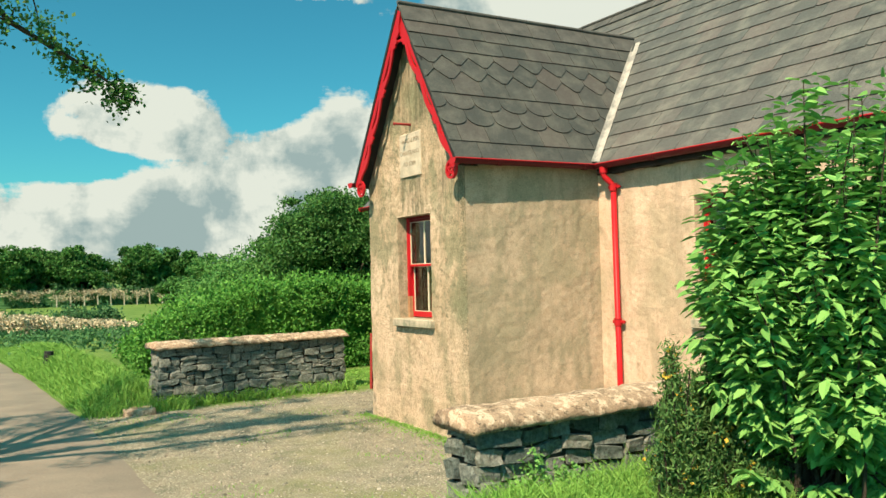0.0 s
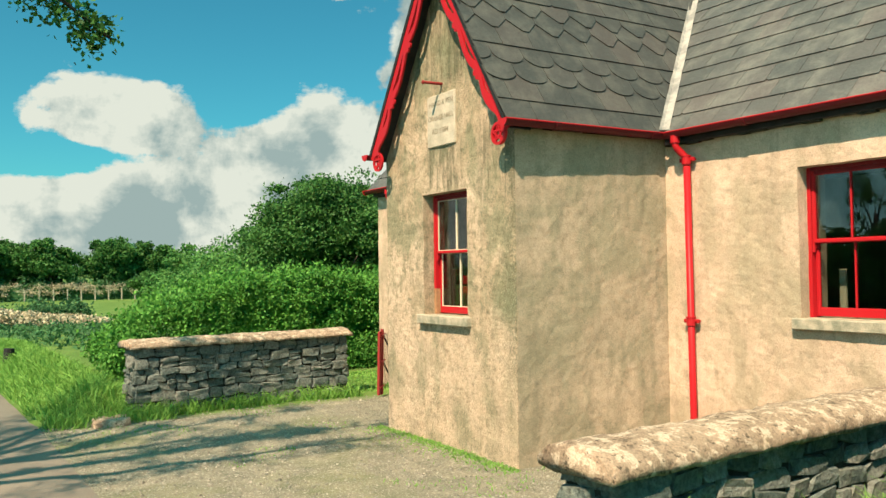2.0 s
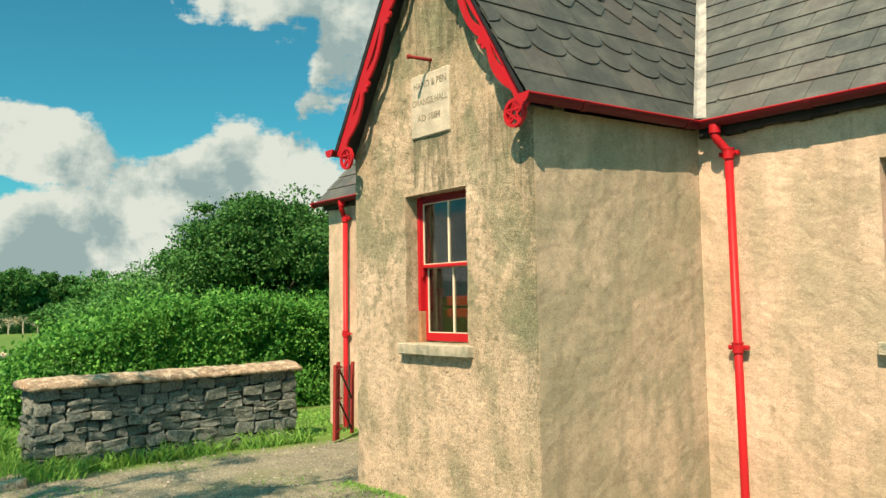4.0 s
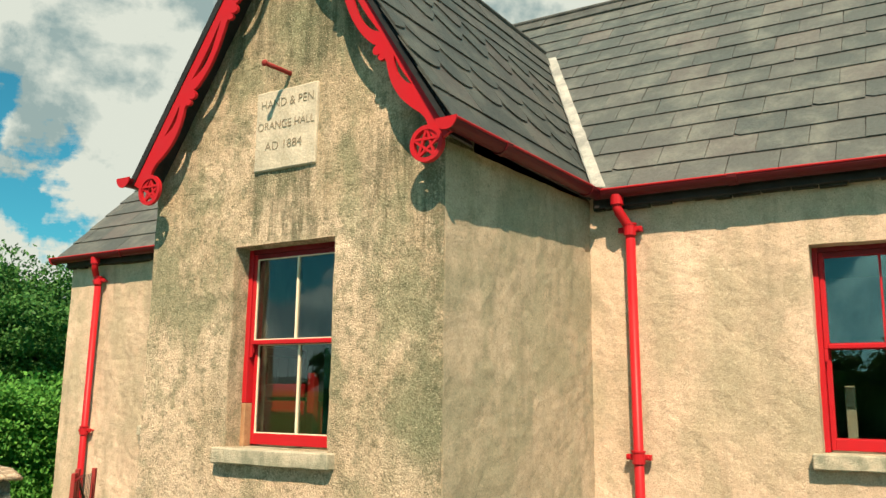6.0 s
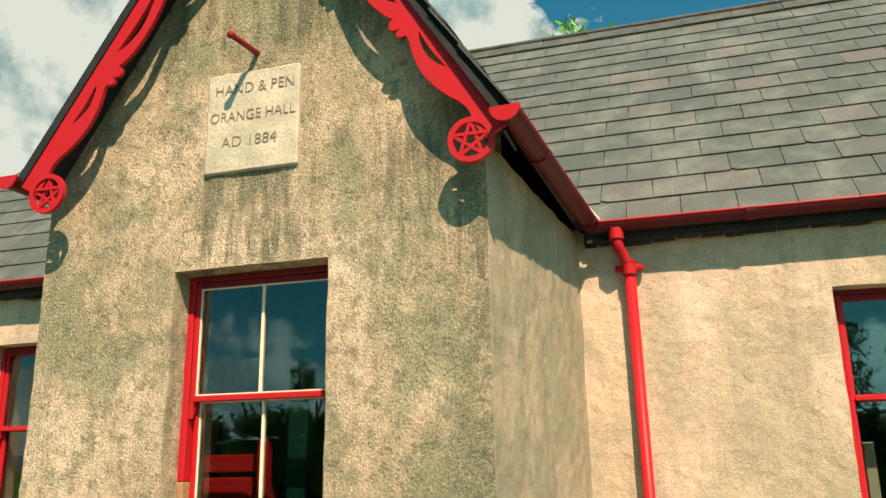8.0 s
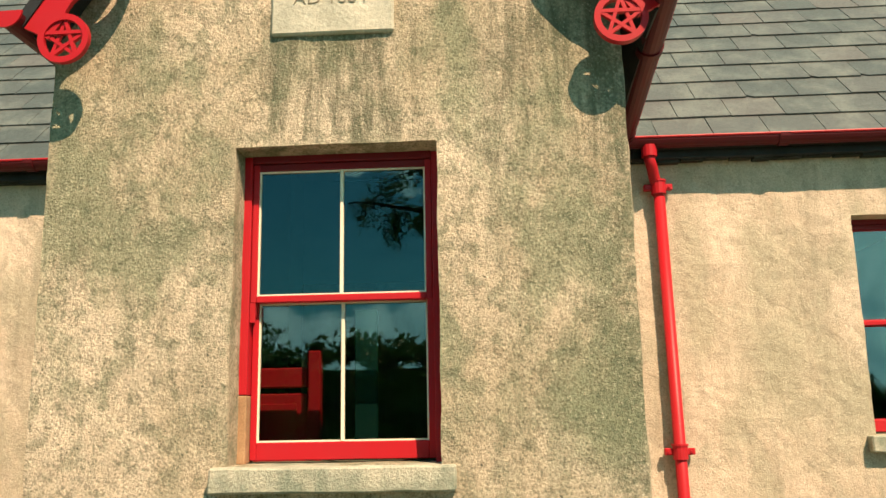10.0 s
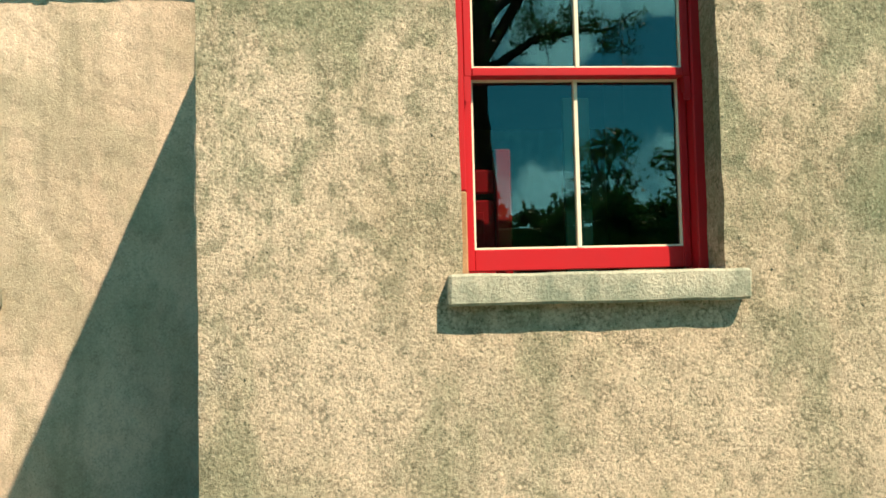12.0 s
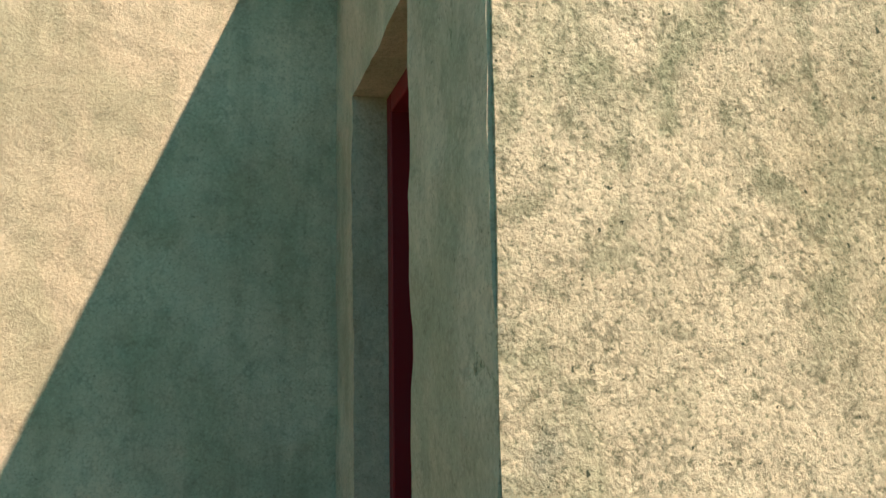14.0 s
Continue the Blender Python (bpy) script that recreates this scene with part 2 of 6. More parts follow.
RED = paint("red gloss paint", (0.40, 0.009, 0.016))
# old gutter paint, darkened further to carry the shade of the underside
RED_GUTTER = paint("weathered red gutter paint with underside shade", (0.085, 0.005, 0.009), 0.4)
RED_CUPBOARD = paint("glossy red cupboard paint", (0.50, 0.012, 0.02), 0.3)
# dark red of door and straps; on window heads it paints in shadow
RED_DARK = paint("dark red paint, also window head shade", (0.16, 0.008, 0.014), 0.45)
CREAM = paint("cream paint", (0.78, 0.70, 0.55), 0.5)
GREEN_PAINT = paint("green paint", (0.006, 0.045, 0.036), 0.5)
BARE_WOOD = speckled("bare timber", (0.30, 0.17, 0.09), (0.46, 0.28, 0.15), 14)
SILL_STONE = speckled("lichened sill stone", (0.27, 0.29, 0.22), (0.54, 0.50, 0.39), 9, relief=0.8, edge=0.12)
SIGN_STONE = speckled("pale carved stone", (0.46, 0.435, 0.35), (0.61, 0.565, 0.46), 7, relief=0.5, edge=0.15)
# dark colour that stands for the shade inside cut letters
GROOVE_SHADE = speckled("groove shade on raised letters", (0.21, 0.19, 0.14), (0.30, 0.27, 0.20), 20)
LEAD = speckled("pale valley lead", (0.24, 0.25, 0.24), (0.45, 0.45, 0.42), 7, 0.7, 0.5, edge=0.14)
BLACK_TRIM = speckled("black verge trim", (0.012, 0.014, 0.016), (0.03, 0.03, 0.032), 5, 0.6)
RIDGE = speckled("dark ridge tile", (0.05, 0.055, 0.055), (0.11, 0.115, 0.11), 6, 0.7, 0.4)
# the unlit room's darkness is put into this plaster's colour
PLASTER = speckled("interior plaster darkened for room shade", (0.04, 0.05, 0.045), (0.07, 0.08, 0.07), 2, relief=0.1)
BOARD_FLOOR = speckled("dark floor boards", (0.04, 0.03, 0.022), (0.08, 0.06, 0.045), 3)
IRON = paint("rusty red iron", (0.25, 0.03, 0.028), 0.6)


def slate_material(name, k):
    """k: how pale the slates are."""
    m, n, l, b = material(name, 0.62, spec=0.3)
    r = island_random(m)
    tone = ramp(m, r, [(p, tuple(k * v for v in c)) for p, c in ((0.0, (0.069, 0.079, 0.078)), (0.5, (0.082, 0.090, 0.087)), (0.85, (0.094, 0.097, 0.094)), (1.0, (0.116, 0.109, 0.103)))])
    a = noise_node(m, 3.0, 7, 0.7)
    f = noise_node(m, 45, 5, 0.7)
    col = mix(m, ramp(m, a, [(0.46, grey(0.0)), (0.64, grey(0.6))]), tone, (0.18 * k, 0.19 * k, 0.17 * k))
    col = mix(m, 0.4, col, ramp(m, f, [(0.36, grey(0.4)), (0.62, grey(1.1))]), "MULTIPLY")
    l.new(col, b.inputs["Base Color"])
    l.new(bump(m, f, 0.5, 0.008), b.inputs["Normal"])
    return m


SLATE = slate_material("grey slate", 1.0)
# same slate at two thirds of the paleness, for the porch roof
SLATE_PORCH = slate_material("darker porch slate", 0.66)


def stone_material(name, cols, by_object=True, lichen=0.5):
    m, n, l, b = material(name, 0.9, spec=0.2)
    r = island_random(m, by_object)
    tone = ramp(m, r, [(i / (len(cols) - 1), c) for i, c in enumerate(cols)])
    a = noise_node(m, 7.0, 7, 0.62)
    f = noise_node(m, 38, 5, 0.7)
    col = mix(m, ramp(m, a, [(0.5, grey(0.0)), (0.72, grey(lichen))]), tone, (0.34, 0.36, 0.29))
    col = mix(m, 0.6, col, ramp(m, f, [(0.36, grey(0.22)), (0.62, grey(1.25))]), "MULTIPLY")
    l.new(col, b.inputs["Base Color"])
    nb = bump(m, a, 0.9, 0.05)
    l.new(bump(m, f, 0.9, 0.015, nb), b.inputs["Normal"])
    return m


STONE = stone_material("field stone", [(0.085, 0.12, 0.115), (0.165, 0.205, 0.195), (0.235, 0.26, 0.235), (0.12, 0.16, 0.15), (0.19, 0.225, 0.21)], True, 0.4)
MORTAR = speckled("dark mortar joints", (0.022, 0.025, 0.022), (0.05, 0.052, 0.046), 9, relief=0.6)


def coping_material():
    m, n, l, b = material("lichened coping", 0.92, spec=0.15)
    broad_, spots, dots, fine = noise_node(m, 2.6, 5, 0.6), noise_node(m, 13.0, 6, 0.66), noise_node(m, 34.0, 3, 0.6), noise_node(m, 85.0, 4, 0.65)
    col = ramp(m, broad_, [(0.35, (0.27, 0.215, 0.155)), (0.65, (0.42, 0.335, 0.245))])
    col = mix(m, ramp(m, spots, [(0.51, grey(0.0)), (0.57, grey(0.85))]), col, (0.62, 0.53, 0.41))
    col = mix(m, ramp(m, spots, [(0.34, grey(0.85)), (0.42, grey(0.0))]), col, (0.12, 0.10, 0.075))
    col = mix(m, ramp(m, dots, [(0.33, grey(0.9)), (0.39, grey(0.0))]), col, (0.07, 0.065, 0.05))
    col = mix(m, 0.5, col, ramp(m, fine, [(0.36, grey(0.45)), (0.6, grey(1.15))]), "MULTIPLY")
    l.new(col, b.inputs["Base Color"])
    nb = bump(m, spots, 0.8, 0.025)
    l.new(bump(m, fine, 0.8, 0.01, nb), b.inputs["Normal"])
    return m


COPING = coping_material()


def glass_material():
    m = bpy.data.materials.new("window glass")
    m.use_nodes = True
    n, l = m.node_tree.nodes, m.node_tree.links
    n.clear()
    lw, pw, fr = n.new("ShaderNodeLayerWeight"), n.new("ShaderNodeMath"), n.new("ShaderNodeMapRange")
    lw.inputs[0].default_value = 0.5
    pw.operation = "POWER"
    pw.inputs[1].default_value = 5.0
    l.new(lw.outputs["Facing"], pw.inputs[0])
    l.new(pw.outputs[0], fr.inputs[0])
    fr.inputs[3].default_value = 0.08
    tr, gl, mx = n.new("ShaderNodeBsdfTransparent"), n.new("ShaderNodeBsdfGlossy"), n.new("ShaderNodeMixShader")
    tr.inputs[0].default_value = (0.70, 0.74, 0.72, 1)
    gl.inputs["Roughness"].default_value = 0.0
    geo, nz, bp = n.new("ShaderNodeNewGeometry"), n.new("ShaderNodeTexNoise"), n.new("ShaderNodeBump")
    nz.inputs["Scale"].default_value = 2.5
    bp.inputs["Strength"].default_value, bp.inputs["Distance"].default_value = 0.02, 0.01
    l.new(geo.outputs["Position"], nz.inputs["Vector"])
    l.new(nz.outputs[0], bp.inputs["Height"])
    l.new(bp.outputs[0], gl.inputs["Normal"])
    o = n.new("ShaderNodeOutputMaterial")
    l.new(fr.outputs[0], mx.inputs[0])
    l.new(tr.outputs[0], mx.inputs[1])
    l.new(gl.outputs[0], mx.inputs[2])
    l.new(mx.outputs[0], o.inputs[0])
    return m


GLASS = glass_material()


def leaf_material(name, dark, light, far=0.0):
    m, n, l, b = material(name, 0.55, spec=0.16)
    r = island_random(m, False)
    a = noise_node(m, 1.1, 4)
    tone = ramp(m, r, [(0.0, dark), (1.0, light)])
    col = mix(m, ramp(m, a, [(0.35, grey(0.0)), (0.7, grey(0.45))]), tone, light)
    l.new(col, b.inputs["Base Color"])
    tl, add = n.new("ShaderNodeBsdfTranslucent"), n.new("ShaderNodeMixShader")
    l.new(col, tl.inputs[0])
    add.inputs[0].default_value = 0.20
    o = n["Material Output"]
    l.new(b.outputs[0], add.inputs[1])
    l.new(tl.outputs[0], add.inputs[2])
    l.new(add.outputs[0], o.inputs[0])
    return m


LEAF_BUSH = leaf_material("bush leaf", (0.068, 0.202, 0.046), (0.242, 0.493, 0.131))
LEAF_HEDGE = leaf_material("hedge leaf", (0.034, 0.139, 0.025), (0.143, 0.354, 0.056))
LEAF_TREE = leaf_material("tree leaf", (0.018, 0.066, 0.018), (0.09, 0.225, 0.05))
LEAF_SHRUB = leaf_material("shrub leaf", (0.033, 0.126, 0.032), (0.144, 0.328, 0.077))
# distance haze is mixed into this leaf colour as a bluish tint
LEAF_FAR = leaf_material("far leaf with haze tint", (0.027, 0.091, 0.040), (0.090, 0.210, 0.077))
LEAF_GORSE = leaf_material("gorse spine", (0.036, 0.111, 0.032), (0.136, 0.256, 0.077))
BLADE = leaf_material("grass blade", (0.085, 0.225, 0.032), (0.235, 0.44, 0.09))
BLOSSOM = speckled("pale blossom", (0.42, 0.40, 0.27), (0.62, 0.58, 0.42), 3)
YELLOW = speckled("yellow blossom", (0.55, 0.38, 0.03), (0.7, 0.52, 0.08), 8)
BARK = speckled("dark bark", (0.035, 0.03, 0.024), (0.085, 0.075, 0.055), 9, relief=0.9, dist=0.02)


# ---- mesh helpers ----
def mesh_of(bm, name, mat, smooth=False):
    me = bpy.data.meshes.new(name)
    bmesh.ops.recalc_face_normals(bm, faces=bm.faces)
    bm.to_mesh(me)
    bm.free()
    me.materials.append(mat)
    if smooth:
        me.polygons.foreach_set("use_smooth", [True] * len(me.polygons))
    return me


def part(name, bm, mat, parent=None, label="", smooth=False):
    ob = new(name, mesh_of(bm, name, mat, smooth))
    if parent:
        ob.parent = parent
    if label:
        ob["label"] = label
    return ob


def thing(name, label, category, at=(0, 0, 0), group="", kind=""):
    ob = new(name)
    ob.location = at
    ob.empty_display_size = 0.1
    return tagged(ob, label, category, group, kind)


def under(child, parent):
    """Parents a part whose mesh is in world places to a thing that stands elsewhere."""
    child.parent = parent
    child.matrix_parent_inverse = Matrix.Translation(parent.location).inverted()
    return child


def box(bm, x0, x1, y0, y1, z0, z1, bevel=0.0):
    r = bmesh.ops.create_cube(bm, size=1, matrix=Matrix.LocRotScale(((x0 + x1) / 2, (y0 + y1) / 2, (z0 + z1) / 2), None, (x1 - x0, y1 - y0, z1 - z0)))
    if bevel:
        edges = list({e for v in r["verts"] for e in v.link_edges})
        bmesh.ops.bevel(bm, geom=edges, offset=bevel, segments=1, profile=0.5, affect="EDGES")
    return bm


def boxed(*a, bevel=0.0):
    return box(bmesh.new(), *a, bevel=bevel)


def tube(bm, pts, radii, sides=10, cap=True):
    """A tube along a line of points."""
    pts = [Vector(p) for p in pts]
    if isinstance(radii, (int, float)):
        radii = [radii] * len(pts)
    rings, side = [], None
    for i, p in enumerate(pts):
        d = (pts[min(i + 1, len(pts) - 1)] - pts[max(i - 1, 0)]).normalized()
        if side is None:
            side = d.orthogonal().normalized()
        side = (side - d * side.dot(d)).normalized()
        over = d.cross(side)
        rings.append([bm.verts.new(p + radii[i] * (math.cos(a) * side + math.sin(a) * over)) for a in (2 * math.pi * k / sides for k in range(sides))])
    for a, b in zip(rings, rings[1:]):
        for k in range(sides):
            bm.faces.new((a[k], a[(k + 1) % sides], b[(k + 1) % sides], b[k]))
    if cap:
        bm.faces.new(rings[0][::-1])
        bm.faces.new(rings[-1])
    return bm


def plate(outline, holes, thick, m):
    """A flat board cut out along an outline (u, v), with holes, of the thickness thick along its own z, laid by m."""
    bm = bmesh.new()
    edges = []
    for loop in (outline, *holes):
        vs = [bm.verts.new((u, v, 0)) for u, v in loop]
        edges += [bm.edges.new((vs[i], vs[(i + 1) % len(vs)])) for i in range(len(vs))]
    bmesh.ops.triangle_fill(bm, use_beauty=True, use_dissolve=False, edges=edges)
    r = bmesh.ops.extrude_face_region(bm, geom=bm.faces[:])
    bmesh.ops.translate(bm, vec=(0, 0, thick), verts=[v for v in r["geom"] if isinstance(v, bmesh.types.BMVert)])
    bmesh.ops.transform(bm, matrix=m, verts=bm.verts)
    return bm


def rough_wall(origin, along, normal, length, height, holes, thick, top=None, step=0.06, rough=0.008, lean=0.0):
    """A solid wall with openings (u0, u1, z0, z1). Its outer face and the edges of its openings are uneven."""
    o, a, nrm = Vector(origin), Vector(along).normalized(), Vector(normal).normalized()

    def cuts(lo, hi, marks):
        marks = sorted({lo, hi, *[v for v in marks if lo < v < hi]})
        res = []
        for p, q in zip(marks, marks[1:]):
            k = max(1, round((q - p) / step))
            res += [p + (q - p) * i / k for i in range(k)]
        return res + [hi]

    us = cuts(0, length, [v for h in holes for v in h[:2]])
    zs = cuts(0, height, [v for h in holes for v in h[2:]])
    bm, front, back = bmesh.new(), {}, {}

    def vert(i, j):
        if (i, j) not in front:
            u, z = us[i], min(zs[j], top(us[i])) if top else zs[j]
            p = o + a * u + Vector((0, 0, z))
            s = noise.noise(p * 3.1) * rough + noise.noise(p * 11) * rough * 0.8
            w = Vector((0, 0, 1)) * noise.noise(p * 6 + Vector((7, 1, 2))) * rough * 0.7 + a * noise.noise(p * 6 + Vector((1, 9, 4))) * rough * 0.7
            if j in (0, len(zs) - 1) or (top and zs[j] >= top(us[i]) - 1e-6):
                w = Vector()
            if i in (0, len(us) - 1):
                w.x = w.y = 0
            front[i, j] = bm.verts.new(p + nrm * (s - lean * z) + w)
            back[i, j] = bm.verts.new(p - nrm * thick)
        return front[i, j], back[i, j]

    cells = set()
    for i in range(len(us) - 1):
        for j in range(len(zs) - 1):
            uc, zc = (us[i] + us[i + 1]) / 2, (zs[j] + zs[j + 1]) / 2
            if any(h[0] < uc < h[1] and h[2] < zc < h[3] for h in holes):
                continue
            if top and zs[j] >= max(top(us[i]), top(us[i + 1])) - 1e-6:
                continue
            cells.add((i, j))
    for i, j in cells:
        q = [vert(i, j), vert(i + 1, j), vert(i + 1, j + 1), vert(i, j + 1)]
        bm.faces.new([v[0] for v in q])
        bm.faces.new([v[1] for v in reversed(q)])
        for (p, r), nb in (((0, 1), (i, j - 1)), ((1, 2), (i + 1, j)), ((2, 3), (i, j + 1)), ((3, 0), (i - 1, j))):
            if nb not in cells:
                bm.faces.new((q[p][0], q[p][1], q[r][1], q[r][0]))
    bmesh.ops.remove_doubles(bm, verts=bm.verts, dist=1e-5)
    return bm


# ---- plan ----
FX, MX = 4.915, 6.72            # outer faces of the porch gable and of the hall's long wall
FY0, FY1 = 7.595, 9.97          # the porch's front corners
BY0, BY1 = 7.435, 9.985         # where its sides meet the hall
MID = 8.73                      # the gable's middle
END0, END1 = 3.9, 13.5          # the hall's ends
EAVE = 3.10
MEAVE = 6.62                    # eave line of the hall's roof
MSLOPE, PSLOPE = 1.03, 1.56
RIDGE_X = 9.37
RIDGE_Z = EAVE + MSLOPE * (RIDGE_X - MEAVE)
PEAVE0, PEAVE1 = 7.45, 10.03    # eave lines of the porch roof
# the porch roof is turned a little against the hall
TWIST = Matrix.Translation((4.7, MID, 0)) @ Matrix.Rotation(radians(-2.2), 4, "Z") @ Matrix.Translation((-4.7, -MID, 0))
PRIDGE_Z = EAVE + PSLOPE * (MID - PEAVE0)
FRONT_WIN = (8.36, 9.18, 1.29, 2.555)
RIGHT_WIN = (5.20, 5.97, 1.305, 2.60)
LEFT_WIN = (11.37, 12.12, 1.305, 2.61)
DOOR = (5.50, 6.33, -0.1, 1.98)

# ---- ground ----
def ground_height(x, y):
    """The yard is level at 0, the grass bank before the low wall stands higher, the field falls away."""
    z = -0.03 + 0.02 * noise.noise(Vector((x * 0.6, y * 0.6, 0)))
    bank = min(1, max(0, (x - 1.6) / 0.9)) * min(1, max(0, (4.4 - y) / 0.5))
    z += 0.42 * bank
    if y > 13.0:
        z += -0.012 * (y - 13.0) if y < 60 else -0.56
    side = min(1, max(0, (x - 1.72) / 0.5)) * min(1, max(0, (2.75 - x) / 0.25)) * min(1, max(0, (y - 12.3) / 0.6)) * min(1, max(0, (30 - y) / 8))
    z += 0.30 * side
    far = math.hypot(x, y)
    if far > 150:
        z += min(60, (far - 150) * 0.01)
    return z


def field_material():
    m, n, l, b = material("yard, verge and field", 0.95, spec=0.1)
    geo, sep = n.new("ShaderNodeNewGeometry"), n.new("ShaderNodeSeparateXYZ")
    l.new(geo.outputs["Position"], sep.inputs[0])

    def calc(op, a, c=0.0, clamp=False):
        nd = n.new("ShaderNodeMath")
        nd.operation, nd.use_clamp = op, clamp
        for i, v in enumerate((a, c)):
            if isinstance(v, (int, float)):
                nd.inputs[i].default_value = v
            else:
                l.new(v, nd.inputs[i])
        return nd.outputs[0]

    X, Y = sep.outputs[0], sep.outputs[1]
    large, mid, fine = noise_node(m, 0.5, 5), noise_node(m, 3.5, 6, 0.6), noise_node(m, 60, 5, 0.7)
    pebble = noise_node(m, 52, 2, 0.6)
    wob = calc("MULTIPLY", calc("SUBTRACT", mid, 0.5), 1.1)
    grass = ramp(m, large, [(0.3, (0.08, 0.165, 0.035)), (0.7, (0.16, 0.25, 0.065))])
    grass = mix(m, 0.45, grass, ramp(m, fine, [(0.3, grey(0.35)), (0.65, grey(1.1))]), "MULTIPLY")
    gravel = ramp(m, mid, [(0.3, (0.16, 0.168, 0.13)), (0.7, (0.285, 0.275, 0.21))])
    gravel = mix(m, 0.55, gravel, ramp(m, fine, [(0.38, grey(0.2)), (0.60, grey(1.25))]), "MULTIPLY")
    gravel = mix(m, ramp(m, pebble, [(0.60, grey(0.0)), (0.65, grey(0.85))]), gravel, (0.48, 0.46, 0.40))
    moss = calc("MULTIPLY", calc("SUBTRACT", large, 0.52), 6.0, True)
    gravel = mix(m, calc("MULTIPLY", moss, 0.55), gravel, (0.14, 0.18, 0.05))
    # yard: right of the road, in front of the field wall and the hall
    y1 = calc("MULTIPLY", calc("SUBTRACT", calc("ADD", 12.3, calc("MULTIPLY", wob, 0.5)), Y), 3.0, True)
    y0 = calc("MULTIPLY", calc("SUBTRACT", calc("ADD", Y, wob), 4.55), 3.0, True)
    x0 = calc("MULTIPLY", calc("SUBTRACT", calc("ADD", X, calc("MULTIPLY", wob, 0.4)), 0.9), 3.0, True)
    x1 = calc("MULTIPLY", calc("SUBTRACT", 7.3, X), 3.0, True)
    yard = calc("MULTIPLY", calc("MULTIPLY", y0, y1), calc("MULTIPLY", x0, x1))
    l.new(mix(m, yard, grass, gravel), b.inputs["Base Color"])
    nb = bump(m, mid, 0.4, 0.05)
    l.new(bump(m, fine, 0.6, 0.015, nb), b.inputs["Normal"])
    return m


def build_ground():
    xs = sorted({*np.arange(-12, 14, 0.3).round(2).tolist(), *[s * v for s in (-1, 1) for v in (16, 22, 30, 45, 70, 120, 200, 400, 900, 1800)]})
    ys = sorted({*np.arange(-8, 20, 0.3).round(2).tolist(), *[-1800, -900, -400, -200, -100, -60, -40, -25, -15, 24, 30, 40, 55, 75, 110, 160, 250, 400, 900, 1800]})
    bm = bmesh.new()
    g = [[bm.verts.new((x, y, ground_height(x, y))) for y in ys] for x in xs]
    for i in range(len(xs) - 1):
        for j in range(len(ys) - 1):
            bm.faces.new((g[i][j], g[i + 1][j], g[i + 1][j + 1], g[i][j + 1]))
    tagged(part("ground", bm, field_material(), smooth=True), "gravel yard, grass verge and green field in one sheet", "ground", kind="structure")


build_ground()


def road_edge(y):
    """The road's right edge, which bends gently to the left."""
    return 1.62 - 0.0009 * max(0, y - 10) ** 2 - 0.02 * max(0, y - 14) + 0.06 * noise.noise(Vector((y * 0.7, 3, 0)))


def build_road():
    m = speckled("worn tarmac", (0.18, 0.17, 0.145), (0.27, 0.245, 0.20), 1.2, 0.9, 0.5, 0.008, 55)
    bm, prev = bmesh.new(), None
    for y in np.arange(-30, 95, 0.5):
        row = [bm.verts.new((road_edge(y) - w, y, ground_height(road_edge(y) - w, y) + h)) for w, h in ((-0.05, -0.03), (0.04, 0.006), (1.0, 0.03), (2.2, 0.05), (3.4, 0.03), (3.46, -0.05))]
        if prev:
            for k in range(5):
                bm.faces.new((prev[k], prev[k + 1], row[k + 1], row[k]))
        prev = row
    tagged(part("road", bm, m, smooth=True), "narrow worn grey country road", "road", kind="structure")


build_road()


# ---- the hall's walls ----
def gable_top(u):
    y = FY0 + 0.003 + u
    return PSLOPE * (min(y - PEAVE0, PEAVE1 - y)) + EAVE - 0.13


def structure(name, bm, mat, label, category="wall", smooth=False):
    return tagged(part(name, bm, mat, smooth=smooth), label, category, kind="structure")


B = -0.15  # walls start below the ground
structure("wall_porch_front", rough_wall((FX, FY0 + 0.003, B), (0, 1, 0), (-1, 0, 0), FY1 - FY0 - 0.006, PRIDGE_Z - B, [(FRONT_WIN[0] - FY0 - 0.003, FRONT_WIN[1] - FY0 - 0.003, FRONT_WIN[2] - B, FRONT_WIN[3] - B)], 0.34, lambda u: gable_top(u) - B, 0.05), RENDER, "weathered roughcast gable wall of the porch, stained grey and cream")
side = Vector((MX - FX, BY0 - FY0, 0))
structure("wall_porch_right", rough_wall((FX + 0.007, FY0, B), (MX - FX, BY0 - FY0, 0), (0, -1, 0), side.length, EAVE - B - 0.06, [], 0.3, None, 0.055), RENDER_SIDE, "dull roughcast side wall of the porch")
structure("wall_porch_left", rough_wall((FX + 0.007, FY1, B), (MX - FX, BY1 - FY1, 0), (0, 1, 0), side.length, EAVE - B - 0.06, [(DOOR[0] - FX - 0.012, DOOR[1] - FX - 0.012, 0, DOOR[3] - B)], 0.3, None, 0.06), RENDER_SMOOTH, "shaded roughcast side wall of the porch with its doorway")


def hole(w, start):
    return (w[0] - start, w[1] - start, w[2] - B, w[3] - B)


structure("wall_hall_right", rough_wall((MX, END0, B), (0, 1, 0), (-1, 0, 0), BY0 + 0.1 - END0, EAVE - B, [hole(RIGHT_WIN, END0)], 0.4, None, 0.055), RENDER_SMOOTH, "cream roughcast long wall of the hall")
structure("wall_hall_left", rough_wall((MX, BY1 - 0.1, B), (0, 1, 0), (-1, 0, 0), END1 - BY1 + 0.1, EAVE - B, [hole(LEFT_WIN, BY1 - 0.1)], 0.4, None, 0.055), RENDER_SMOOTH, "cream roughcast long wall of the hall")
BACK = 2 * RIDGE_X - MX


